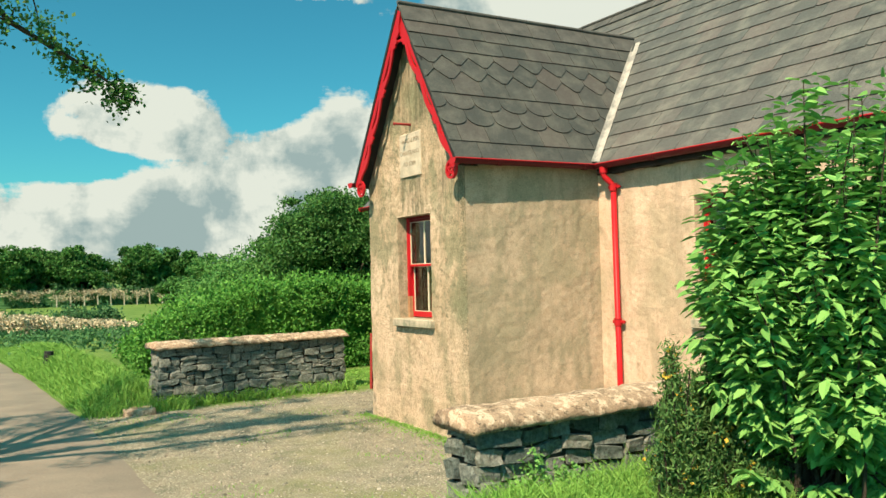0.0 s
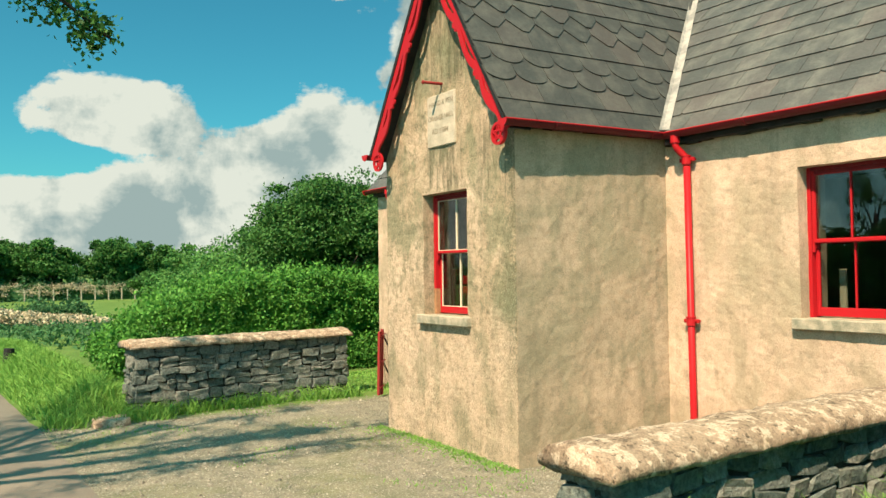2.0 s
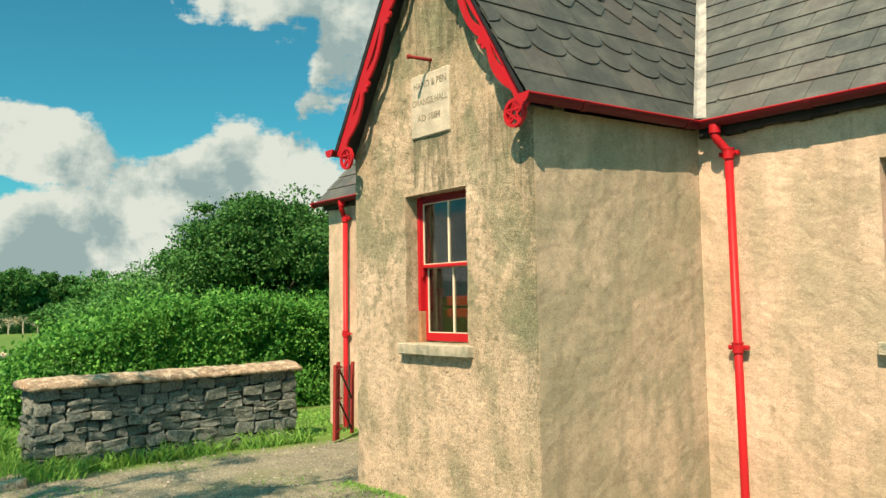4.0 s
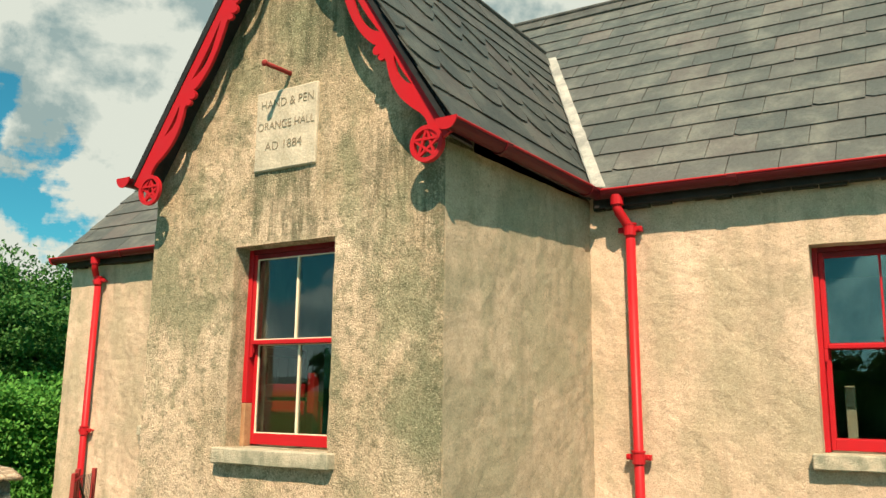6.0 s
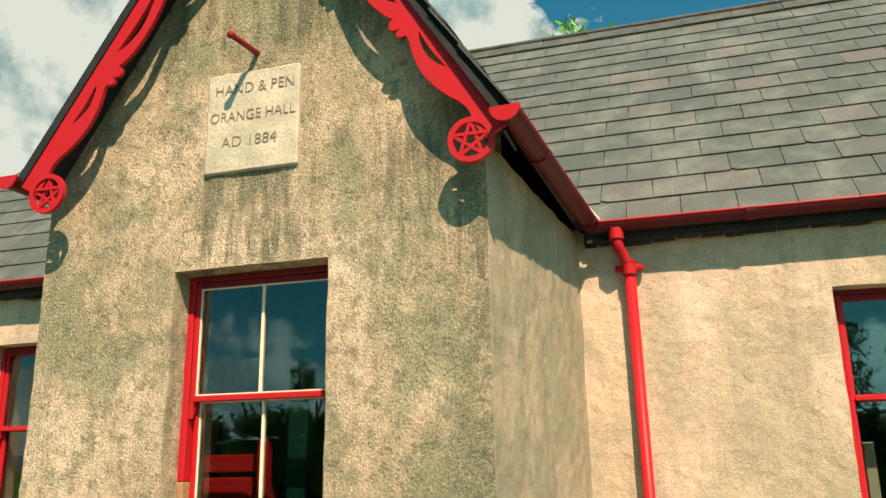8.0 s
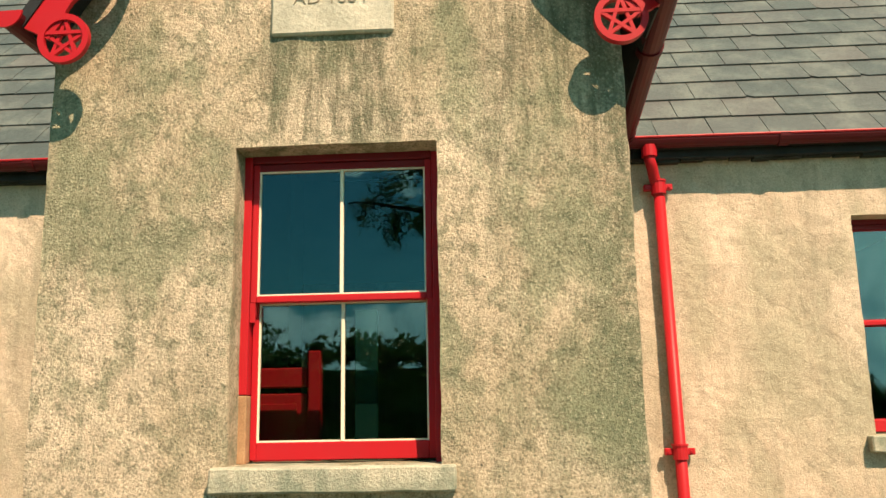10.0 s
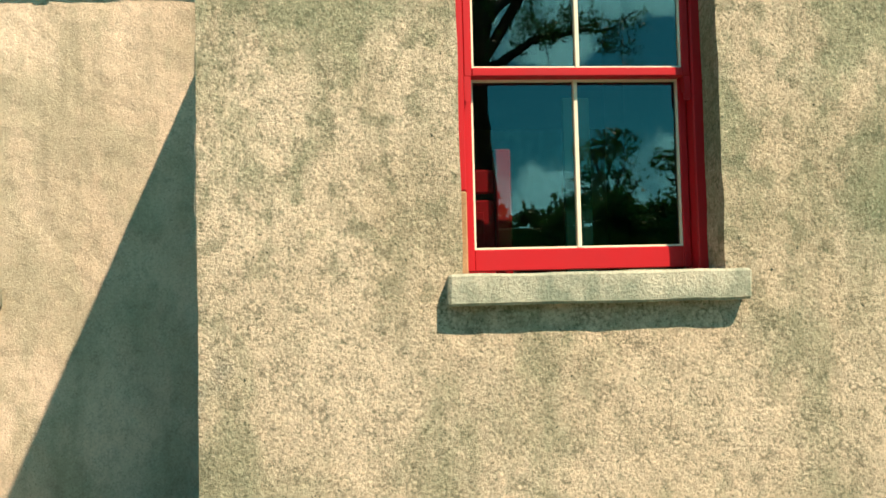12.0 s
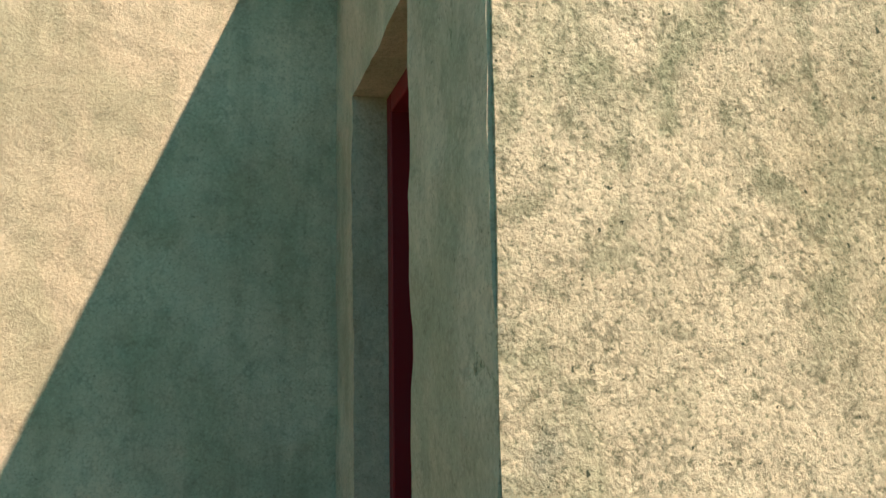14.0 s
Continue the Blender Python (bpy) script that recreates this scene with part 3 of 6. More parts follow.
def end_top(u):
    return min(u + 0.17, BACK - MX - u + 0.17) * MSLOPE + EAVE - 0.09 - B


structure("wall_hall_end_left", rough_wall((MX, END1, B), (1, 0, 0), (0, 1, 0), BACK - MX, RIDGE_Z - B, [], 0.4, end_top, 0.2), RENDER_SMOOTH, "roughcast end gable of the hall")
structure("wall_hall_end_right", rough_wall((MX, END0, B), (1, 0, 0), (0, -1, 0), BACK - MX, RIDGE_Z - B, [], -0.4, end_top, 0.2), RENDER_SMOOTH, "roughcast end gable of the hall")
structure("wall_hall_back", boxed(BACK - 0.4, BACK, END0, END1, B, EAVE), RENDER_SMOOTH, "roughcast back wall of the hall")
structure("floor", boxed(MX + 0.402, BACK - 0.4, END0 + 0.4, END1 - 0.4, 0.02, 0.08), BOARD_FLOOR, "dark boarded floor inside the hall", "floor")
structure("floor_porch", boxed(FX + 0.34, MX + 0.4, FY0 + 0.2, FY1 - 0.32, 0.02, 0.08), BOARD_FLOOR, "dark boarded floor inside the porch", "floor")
structure("wall_inner_right", boxed(MX + 0.02, MX + 0.4, BY0 + 0.1, 8.1, 0.08, EAVE), PLASTER, "inner wall, its plaster darkened for the dim room")
structure("wall_inner_left", boxed(MX + 0.02, MX + 0.4, 9.4, BY1 - 0.1, 0.08, EAVE), PLASTER, "inner wall, its plaster darkened for the dim room")
structure("ceiling", boxed(MX + 0.42, BACK - 0.42, END0 + 0.42, END1 - 0.42, EAVE - 0.06, EAVE), PLASTER, "ceiling of the hall, its plaster darkened for the dim room", "ceiling")
structure("ceiling_porch", boxed(FX + 0.36, MX + 0.4, FY0 + 0.36, FY1 - 0.36, EAVE - 0.06, EAVE), PLASTER, "ceiling of the porch, its plaster darkened for the dim room", "ceiling")


# ---- roofs ----
def slab(bm, corners, thick):
    """A flat slab under the four or more corners of its upper face."""
    c = [Vector(p) for p in corners]
    nrm = (c[1] - c[0]).cross(c[2] - c[0]).normalized()
    if nrm.z < 0:
        nrm = -nrm
    top, low = [bm.verts.new(p) for p in c], [bm.verts.new(p - nrm * thick) for p in c]
    bm.faces.new(top)
    bm.faces.new(low[::-1])
    for i in range(len(c)):
        k = (i + 1) % len(c)
        bm.faces.new((top[i], low[i], low[k], top[k]))
    return bm


def mz(x):
    return EAVE + MSLOPE * (x - MEAVE)


def porch_height(p, side):
    """How high the porch roof's slope stands over a place; side: -1 the slope towards low y, +1 the other."""
    q = TWIST.inverted() @ Vector((p[0], p[1], 0))
    return EAVE + PSLOPE * (q.y - PEAVE0 if side < 0 else PEAVE1 - q.y)


def porch_meets(y):
    """Where a line of the porch roof at its own y runs into the hall's roof."""
    h = PSLOPE * min(y - PEAVE0, PEAVE1 - y)
    x = MEAVE + h / MSLOPE
    a = TWIST @ Vector((0, y, EAVE + h))
    b = TWIST @ Vector((10, y, EAVE + h))
    return a + (b - a) * (x - a.x) / (b.x - a.x)


VERGE0, VERGE1 = END0 - 0.12, END1 + 0.12
GX = 4.765                       # the porch roof's outer verge
BED = Vector((0, 0, 0.05))       # the boarding lies this far below the slates
INNER = porch_meets(MID)
FOOT0, FOOT1 = porch_meets(PEAVE0), porch_meets(PEAVE1)


def at(x, y):
    """A place on the porch roof."""
    return TWIST @ Vector((x, y, EAVE + PSLOPE * min(y - PEAVE0, PEAVE1 - y)))


bm = bmesh.new()
hall0, hall1 = Vector((MEAVE, VERGE0, EAVE)), Vector((MEAVE, VERGE1, EAVE))
top0, top1, topm = Vector((RIDGE_X, VERGE0, RIDGE_Z)), Vector((RIDGE_X, VERGE1, RIDGE_Z)), Vector((RIDGE_X, INNER.y, RIDGE_Z))
slab(bm, [p - BED for p in (hall0, FOOT0, INNER, topm, top0)], 0.04)
slab(bm, [p - BED for p in (FOOT1, hall1, top1, topm, INNER)], 0.04)
far0, far1 = Vector((2 * RIDGE_X - MEAVE, VERGE0, EAVE)), Vector((2 * RIDGE_X - MEAVE, VERGE1, EAVE))
slab(bm, [p - BED for p in (top0, far0, far1, top1)], 0.04)
roof_main = structure("roof_hall", bm, BLACK_TRIM, "pitched grey slate roof of the hall", "roof")
bm = bmesh.new()
slab(bm, [p - BED for p in (at(GX, PEAVE0), FOOT0, INNER, at(GX, MID))], 0.03)
slab(bm, [p - BED for p in (at(GX, PEAVE1), at(GX, MID), INNER, FOOT1)], 0.03)
roof_porch = structure("roof_porch", bm, BLACK_TRIM, "steep grey slate roof of the porch with patterned courses", "roof")


# ---- sash windows ----
def sash_window(name, w, face, label, bar_paint, bar_label):
    """A two-over-two sash window in an opening (y0, y1, z0, z1) of a wall whose outer face is at x = face."""
    y0, y1, z0, z1 = w
    x = face + 0.13
    win = thing(name, label, "window", (x, (y0 + y1) / 2, z0), kind="structure")

    def put(nm, bm, mat, label="", parent=win):
        return under(part(nm, bm, mat, None, label), win) if parent is win else part(nm, bm, mat, parent, label)

    jw = 0.032
    put("jamb", boxed(x, x + 0.12, y0 - 0.03, y0 + jw, z0, z1, bevel=0.004), RED, "red painted box frame")
    patch = 0.27 if bar_paint is CREAM else 0.0
    put("jamb", boxed(x, x + 0.12, y1 - jw, y1 + 0.03, z0 + patch, z1, bevel=0.004), RED, "red painted box frame")
    if patch:
        put("jamb", boxed(x, x + 0.12, y1 - jw, y1 + 0.03, z0, z0 + patch - 0.002, bevel=0.004), BARE_WOOD, "patched foot of bare timber")
    # the lintel's shadow is painted into the head by the darker red
    put("head", boxed(x, x + 0.12, y0 + jw, y1 - jw, z1 - 0.03, z1 + 0.02, bevel=0.004), RED_DARK, "red head of the frame, darkened for the lintel's shadow")
    mid = z0 + 0.655
    a0, a1 = y0 + jw + 0.002, y1 - jw - 0.002
    for k, (xs, lo, hi) in enumerate(((x + 0.012, mid - 0.012, z1 - 0.032), (x + 0.055, z0 + 0.012, mid + 0.02))):
        nm = ("upper_sash", "lower_sash")[k]
        st = 0.026
        d = 0.036
        rail = 0.028 if k == 0 else 0.07
        sash = put(nm, boxed(xs, xs + d, a0, a0 + st, lo, hi, bevel=0.003), RED, "red sash stile")

        def sub(n2, bm, mat, lab=""):
            o = part(n2, bm, mat, sash, lab)
            return o

        sub("stile", boxed(xs, xs + d, a1 - st, a1, lo, hi, bevel=0.003), RED)
        sub("bottom_rail", boxed(xs - (0.004 if k == 0 else 0), xs + d, a0 + st, a1 - st, lo, lo + rail, bevel=0.003), RED)
        # the upper sash's top rail is darkened likewise, as under the lintel
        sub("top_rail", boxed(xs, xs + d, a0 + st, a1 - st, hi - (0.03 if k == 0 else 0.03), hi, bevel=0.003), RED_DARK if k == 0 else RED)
        g0, g1, h0, h1 = a0 + st, a1 - st, lo + rail, hi - 0.03
        c = (g0 + g1) / 2
        sub("glazing_bar", boxed(xs + 0.004, xs + d - 0.004, c - 0.007, c + 0.007, h0, h1, bevel=0.002), bar_paint, bar_label + " glazing bar")
        bead = 0.007
        for nb, bx in (("putty_bead", (g0, g0 + bead, h0, h1)), ("putty_bead", (g1 - bead, g1, h0, h1)), ("putty_bead", (g0 + bead, g1 - bead, h0, h0 + bead)), ("putty_bead", (g0 + bead, g1 - bead, h1 - bead, h1))):
            sub(nb, boxed(xs + 0.008, xs + d - 0.012, *bx), bar_paint, bar_label + " putty line")
        for p0, p1 in ((g0 + bead, c - 0.007), (c + 0.007, g1 - bead)):
            sub("pane", boxed(xs + 0.016, xs + 0.020, p0, p1, h0 + bead, h1 - bead), GLASS, "clear reflecting glass")
        if k == 0:
            for yy in (a0, a1 - 0.022):
                sub("horn", plate([(0, 0), (0.034, 0), (0.034, -0.03), (0.022, -0.05), (0.012, -0.055), (0.010, -0.075), (0, -0.08)], [], 0.022, Matrix.Translation((xs, yy + 0.022, lo)) @ Matrix(((1, 0, 0, 0), (0, 0, -1, 0), (0, 1, 0, 0), (0, 0, 0, 1)))), RED, "curved sash horn")
    sill = rough_block((face - 0.065, x + 0.14, y0 - 0.055, y1 + 0.05, z0 - 0.095, z0), 0.0035, 0.05)
    put("sill", sill, SILL_STONE, "lichened grey stone sill")
    return win


def rough_block(b, amount, step):
    """A block (x0, x1, y0, y1, z0, z1) with worn, uneven faces and softened edges."""
    bm = boxed(*b, bevel=0.008)
    x0, x1, y0, y1, z0, z1 = b
    n = max(2, int(max(x1 - x0, y1 - y0, z1 - z0) / step))
    long = [e for e in bm.edges if e.calc_length() > step * 1.5]
    bmesh.ops.subdivide_edges(bm, edges=long, cuts=min(10, n), use_grid_fill=True)
    for v in bm.verts:
        p = v.co.copy()
        v.co += Vector((noise.noise(p * 9), noise.noise(p * 9 + Vector((5, 0, 0))), noise.noise(p * 9 + Vector((0, 5, 0))))) * amount
    return bm


sash_window("window_1", FRONT_WIN, FX, "red two-over-two sash window in the porch gable", CREAM, "cream")
sash_window("window_2", RIGHT_WIN, MX, "red two-over-two sash window in the hall wall", RED, "red")
sash_window("window_3", LEFT_WIN, MX, "red two-over-two sash window in the hall wall", RED, "red")

# ---- eaves: gutters, fascias, downpipes ----
def half_pipe(a, b, radius, thick=0.006, n=9):
    """A half-round gutter from a to b, open above."""
    a, b = Vector(a), Vector(b)
    d = (b - a).normalized()
    s = d.cross(Vector((0, 0, 1))).normalized()
    bm = bmesh.new()
    rows = []
    for p in (a, b):
        rows.append([[bm.verts.new(p + s * r * math.cos(math.pi + math.pi * k / n) + Vector((0, 0, r * math.sin(math.pi + math.pi * k / n)))) for k in range(n + 1)] for r in (radius, radius - thick)])
    (ao, ai), (bo, bi) = rows
    for k in range(n):
        bm.faces.new((ao[k], ao[k + 1], bo[k + 1], bo[k]))
        bm.faces.new((ai[k], bi[k], bi[k + 1], ai[k + 1]))
        bm.faces.new((ao[k], ai[k], ai[k + 1], ao[k + 1]))
        bm.faces.new((bo[k], bo[k + 1], bi[k + 1], bi[k]))
    for k in (0, n):
        bm.faces.new((ao[k], bo[k], bi[k], ai[k]))
    return bm


def gutter(a, b, unions, capped=True):
    g = thing("gutter", "red half-round metal gutter along the slate eaves", "gutter", a)
    # channel and joints have their underside shade in the colour; the lip is plain RED
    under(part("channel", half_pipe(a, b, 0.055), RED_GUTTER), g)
    d = (Vector(b) - Vector(a)).normalized()
    out_side = Vector((-1, 0, 0)) if abs(d.y) > 0.5 else Vector((0, -1 if a[1] < MID else 1, 0))
    lip = out_side * 0.053
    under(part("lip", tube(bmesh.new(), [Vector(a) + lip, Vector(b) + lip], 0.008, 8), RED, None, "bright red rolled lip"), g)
    for t in unions:
        p = Vector(a) + d * t
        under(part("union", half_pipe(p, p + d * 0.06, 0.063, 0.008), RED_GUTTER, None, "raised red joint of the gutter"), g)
    if capped:
        m = Matrix.Translation(Vector(a) - d * 0.002) @ Matrix((( *d.cross(Vector((0, 0, 1))), 0), (0, 0, 1, 0), (*d, 0), (0, 0, 0, 1))).transposed()
        rim = [(0.07 * math.cos(math.pi + math.pi * k / 14), 0.004 + 0.07 * math.sin(math.pi + math.pi * k / 14)) for k in range(15)]
        under(part("end_cap", plate(rim, [], 0.008, m), RED, None, "red half-moon end plate"), g)
    return g


GZ = EAVE - 0.025
HX = MEAVE - 0.05
gutter((HX, 7.31, GZ), (HX, VERGE0, GZ - 0.01), (0.9, 2.6), capped=False)
gutter((HX, VERGE1 + 0.02, GZ - 0.01), (HX, 10.02, GZ), (1.1, 2.6))
gutter((4.675, 7.45, GZ), (HX + 0.02, 7.325, GZ), (0.55, 1.72))
gutter((4.675, 10.055, GZ), (HX + 0.02, 10.0, GZ), (0.55, 1.72))


def fascia(name, b):
    structure(name, rough_block(b, 0.003, 0.2), BLACK_TRIM, "dark weathered fascia under the eaves", "trim")


fascia("trim_fascia_1", (6.64, 6.66, VERGE0 + 0.1, BY0 - 0.06, EAVE - 0.13, EAVE - 0.07))
fascia("trim_fascia_2", (6.64, 6.66, BY1 + 0.06, VERGE1 - 0.1, EAVE - 0.13, EAVE - 0.07))
bm = bmesh.new()
for y0, y1 in ((VERGE0 + 0.1, BY0 - 0.05), (BY1 + 0.05, VERGE1 - 0.1)):
    y = y0
    while y < y1:
        w = random.uniform(0.09, 0.2)
        box(bm, MX - 0.05 - random.uniform(0, 0.02), MX + 0.02, y, min(y + w - 0.012, y1), EAVE - 0.125 - random.uniform(0, 0.022), EAVE - 0.02)
        y += w
tagged(part("trim_eaves_course", bm, MORTAR), "dark uneven stone course under the eaves", "trim", kind="structure")


def downpipe(top, foot, collars):
    top, foot = Vector(top), Vector(foot)
    dp = thing("downpipe", "red painted iron downpipe with a swan neck and brackets", "downpipe", foot)
    r = 0.034
    knee = Vector((foot.x, foot.y + (top.y - foot.y) * 0.35, top.z - 0.22))
    pts = [top, top - Vector((0, 0, 0.07)), top - Vector((-0.012, 0.012 if top.y > foot.y else -0.012, 0.105)), knee + Vector((-0.012, 0.02, 0.05)), knee, knee - Vector((0, 0.003, 0.06))]
    under(part("swan_neck", tube(bmesh.new(), pts, r, 14), RED, smooth=True), dp)
    under(part("pipe", tube(bmesh.new(), [knee - Vector((0, 0.003, 0.06)), foot + Vector((0, 0, 0.02)), foot], [r, r, r], 14), RED, smooth=True), dp)
    under(part("outlet", tube(bmesh.new(), [top + Vector((0, 0, 0.02)), top - Vector((0, 0, 0.05))], 0.046, 14), RED), dp)
    low, high = foot, knee
    for z in collars:
        t = (z - low.z) / (high.z - low.z)
        c = low + (high - low) * t
        bm = bmesh.new()
        tube(bm, [c - Vector((0, 0, 0.045)), c + Vector((0, 0, 0.03))], 0.044, 14)
        tube(bm, [c + Vector((0, 0, 0.03)), c + Vector((0, 0, 0.042))], 0.049, 14)
        under(part("collar", bm, RED), dp)
        for s in (-1, 1):
            b = under(part("lug", boxed(c.x - 0.006, c.x + 0.03, c.y + s * 0.06 - 0.026, c.y + s * 0.06 + 0.026, c.z - 0.02, c.z + 0.018, bevel=0.004), RED, None, "red fixing lug"), dp)
            part("bolt", tube(bmesh.new(), [(c.x - 0.014, c.y + s * 0.066, c.z), (MX + 0.01, c.y + s * 0.066, c.z)], 0.009, 8), RED, b)
    return dp


downpipe((HX, 7.175, GZ - 0.06), (6.66, 7.085, -0.03), (2.80, 1.235))
downpipe((HX, 12.92, GZ - 0.06), (6.655, 12.985, -0.03), (2.80, 1.235))


# ---- bargeboards ----
def bargeboard(sign):
    """One carved board, from the apex down along the verge; sign: -1 towards low y, +1 towards high y."""
    L = math.hypot(1, PSLOPE)
    down, inward = Vector((0, sign / L, -PSLOPE / L)), Vector((0, -sign * PSLOPE / L, -1 / L))
    apex = Vector((4.755, MID, PRIDGE_Z - 0.045))
    nrm = down.cross(inward)
    m = Matrix.Translation(apex) @ Matrix(((*down, 0), (*inward, 0), (*nrm, 0), (0, 0, 0, 1))).transposed()
    bb = thing("bargeboard", "red carved bargeboard with pierced scrolls and a round star rosette", "bargeboard", apex, "bargeboards of the gable")
    seg, top_edge = 0.64, 0.014
    low, holes = [(0.0, 0.09), (0.14, 0.12)], []
    starts = (-0.26, 0.38, 1.02)
    for s0 in starts:
        for i in range(16):
            q = i / 16
            if s0 + q * seg > 0.2 and q < 0.88:
                low.append((s0 + q * seg, 0.116 + 0.075 * math.sin(math.pi * min(1, q * 1.02)) ** 0.8 * (0.55 + 0.6 * q)))
        # two small scrolls at the end of the segment
        for cs, r in ((s0 + seg * 0.955, 0.034), (s0 + seg * 1.04, 0.028)):
            for i in range(7):
                a = math.pi * (1 - i / 6)
                low.append((cs + r * math.cos(a), 0.136 + 1.25 * r * math.sin(a)))
        if s0 > 0:
            top = [(s0 + seg * (0.12 + 0.70 * i / 10), 0.076 + 0.012 * math.sin(math.pi * i / 10)) for i in range(11)]
            bot = [(s0 + seg * (0.12 + 0.70 * i / 10), 0.084 + 0.048 * math.sin(math.pi * (i / 10) ** 1.4)) for i in range(1, 10)]
            holes.append(top + bot[::-1])
    # the broad foot: a long slit, a belly and a neck above the rosette
    end = 2.02
    for i in range(1, 13):
        q = i / 12
        low.append((1.70 + 0.50 * q, 0.116 + 0.064 * math.sin(math.pi * min(1, q * 1.05)) ** 0.9))
    low += [(2.24, 0.118), (2.29, 0.135)]
    holes.append([(1.74 + 0.24 * i / 8, 0.076 + 0.008 * math.sin(math.pi * i / 8)) for i in range(9)] + [(1.74 + 0.24 * i / 8, 0.082 + 0.032 * math.sin(math.pi * i / 8)) for i in range(7, 0, -1)])
    outline = [(0.0, top_edge)] + low + [(end + 0.36, 0.13), (end + 0.37, top_edge)]
    clean = [outline[0], (0.0, 0.09)]
    for p in outline[2:]:
        if p[0] > clean[-1][0] + 0.003 or p is outline[-1]:
            clean.append(p)
    under(part("board", plate(clean, holes, 0.022, m), RED), bb)
    under(part("verge_strip", plate([(0.0, -0.035), (0.0, top_edge - 0.002), (end + 0.37, top_edge - 0.002), (end + 0.37, -0.035)], [], 0.03, m), BLACK_TRIM, None, "black strip between board and slates"), bb)
    # the rosette: a ring with a five-pointed star of bars
    c, R = (end + 0.325, 0.185), 0.105
    ring = [(c[0] + R * math.cos(2 * math.pi * i / 36), c[1] + R * math.sin(2 * math.pi * i / 36)) for i in range(36)]
    hole_ = [(c[0] + R * 0.76 * math.cos(2 * math.pi * i / 30), c[1] + R * 0.76 * math.sin(2 * math.pi * i / 30)) for i in range(30)]
    rm = Matrix.Translation((-0.007, 0, 0)) @ m
    rosette = under(part("rosette", plate(ring, [hole_], 0.034 if nrm.x > 0 else 0.024, rm), RED, None, "round red rosette pierced by a star"), bb)
    pts = [(c[0] + R * 0.82 * math.cos(2 * math.pi * i / 5 + 3.712), c[1] + R * 0.82 * math.sin(2 * math.pi * i / 5 + 3.712)) for i in range(5)]
    for i in range(5):
        (ax, ay), (bx, by) = pts[i], pts[(i + 2) % 5]
        d = Vector((bx - ax, by - ay)).normalized() * 0.0001
        n2 = Vector((-(by - ay), bx - ax)).normalized() * 0.0074
        quad = [(ax + n2.x, ay + n2.y), (ax - n2.x, ay - n2.y), (bx - n2.x, by - n2.y), (bx + n2.x, by + n2.y)]
        o = part("star_bar", plate(quad, [], 0.014 + 0.0016 * i, Matrix.Translation((-0.003 - 0.0008 * i, 0, 0)) @ m), RED, rosette)
    return bb


bargeboard(-1)
bargeboard(1)
collar = thing("collar_piece", "red timber crosspiece below the gable's apex", "timber", (4.72, MID, PRIDGE_Z - 0.42))
under(part("bar", boxed(4.757, 4.775, MID - 0.145, MID + 0.145, PRIDGE_Z - 0.43, PRIDGE_Z - 0.395, bevel=0.004), RED), collar)
bm = bmesh.new()
for s in (-1, 1):
    slab(bm, [(GX + 0.005, MID + s * 0.01, PRIDGE_Z - 0.115), (FX + 0.1, MID + s * 0.01, PRIDGE_Z - 0.115), (FX + 0.1, MID + s * (MID - PEAVE0 - 0.02), EAVE - 0.09), (GX + 0.005, MID + s * (MID - PEAVE0 - 0.02), EAVE - 0.09)], 0.012)
structure("trim_soffit", bm, BLACK_TRIM, "black soffit boards behind the bargeboards", "trim")


# ---- slates ----
def clip_poly(poly, keep):
    """The part of a polygon where keep(u, v) >= 0, a linear function."""
    res = []
    for i, p in enumerate(poly):
        q = poly[(i + 1) % len(poly)]
        a, b = keep(*p), keep(*q)
        if a >= 0:
            res.append(p)
        if (a >= 0) != (b >= 0):
            t = a / (a - b)
            res.append((p[0] + (q[0] - p[0]) * t, p[1] + (q[1] - p[1]) * t))
    return res


def slate_mesh(poly, depth, mat):
    """A slate: its outline with the tail at v = 0, lifted at the tail."""
    bm = bmesh.new()
    top = [bm.verts.new((u, v, 0.020 - 0.012 * v / depth)) for u, v in poly]
    low = [bm.verts.new((u, v, 0.011 - 0.012 * v / depth)) for u, v in poly]
    bm.faces.new(top)
    bm.faces.new(low[::-1])
    for i in range(len(poly)):
        k = (i + 1) % len(poly)
        bm.faces.new((top[i], low[i], low[k], top[k]))
    return mesh_of(bm, "slate", mat)


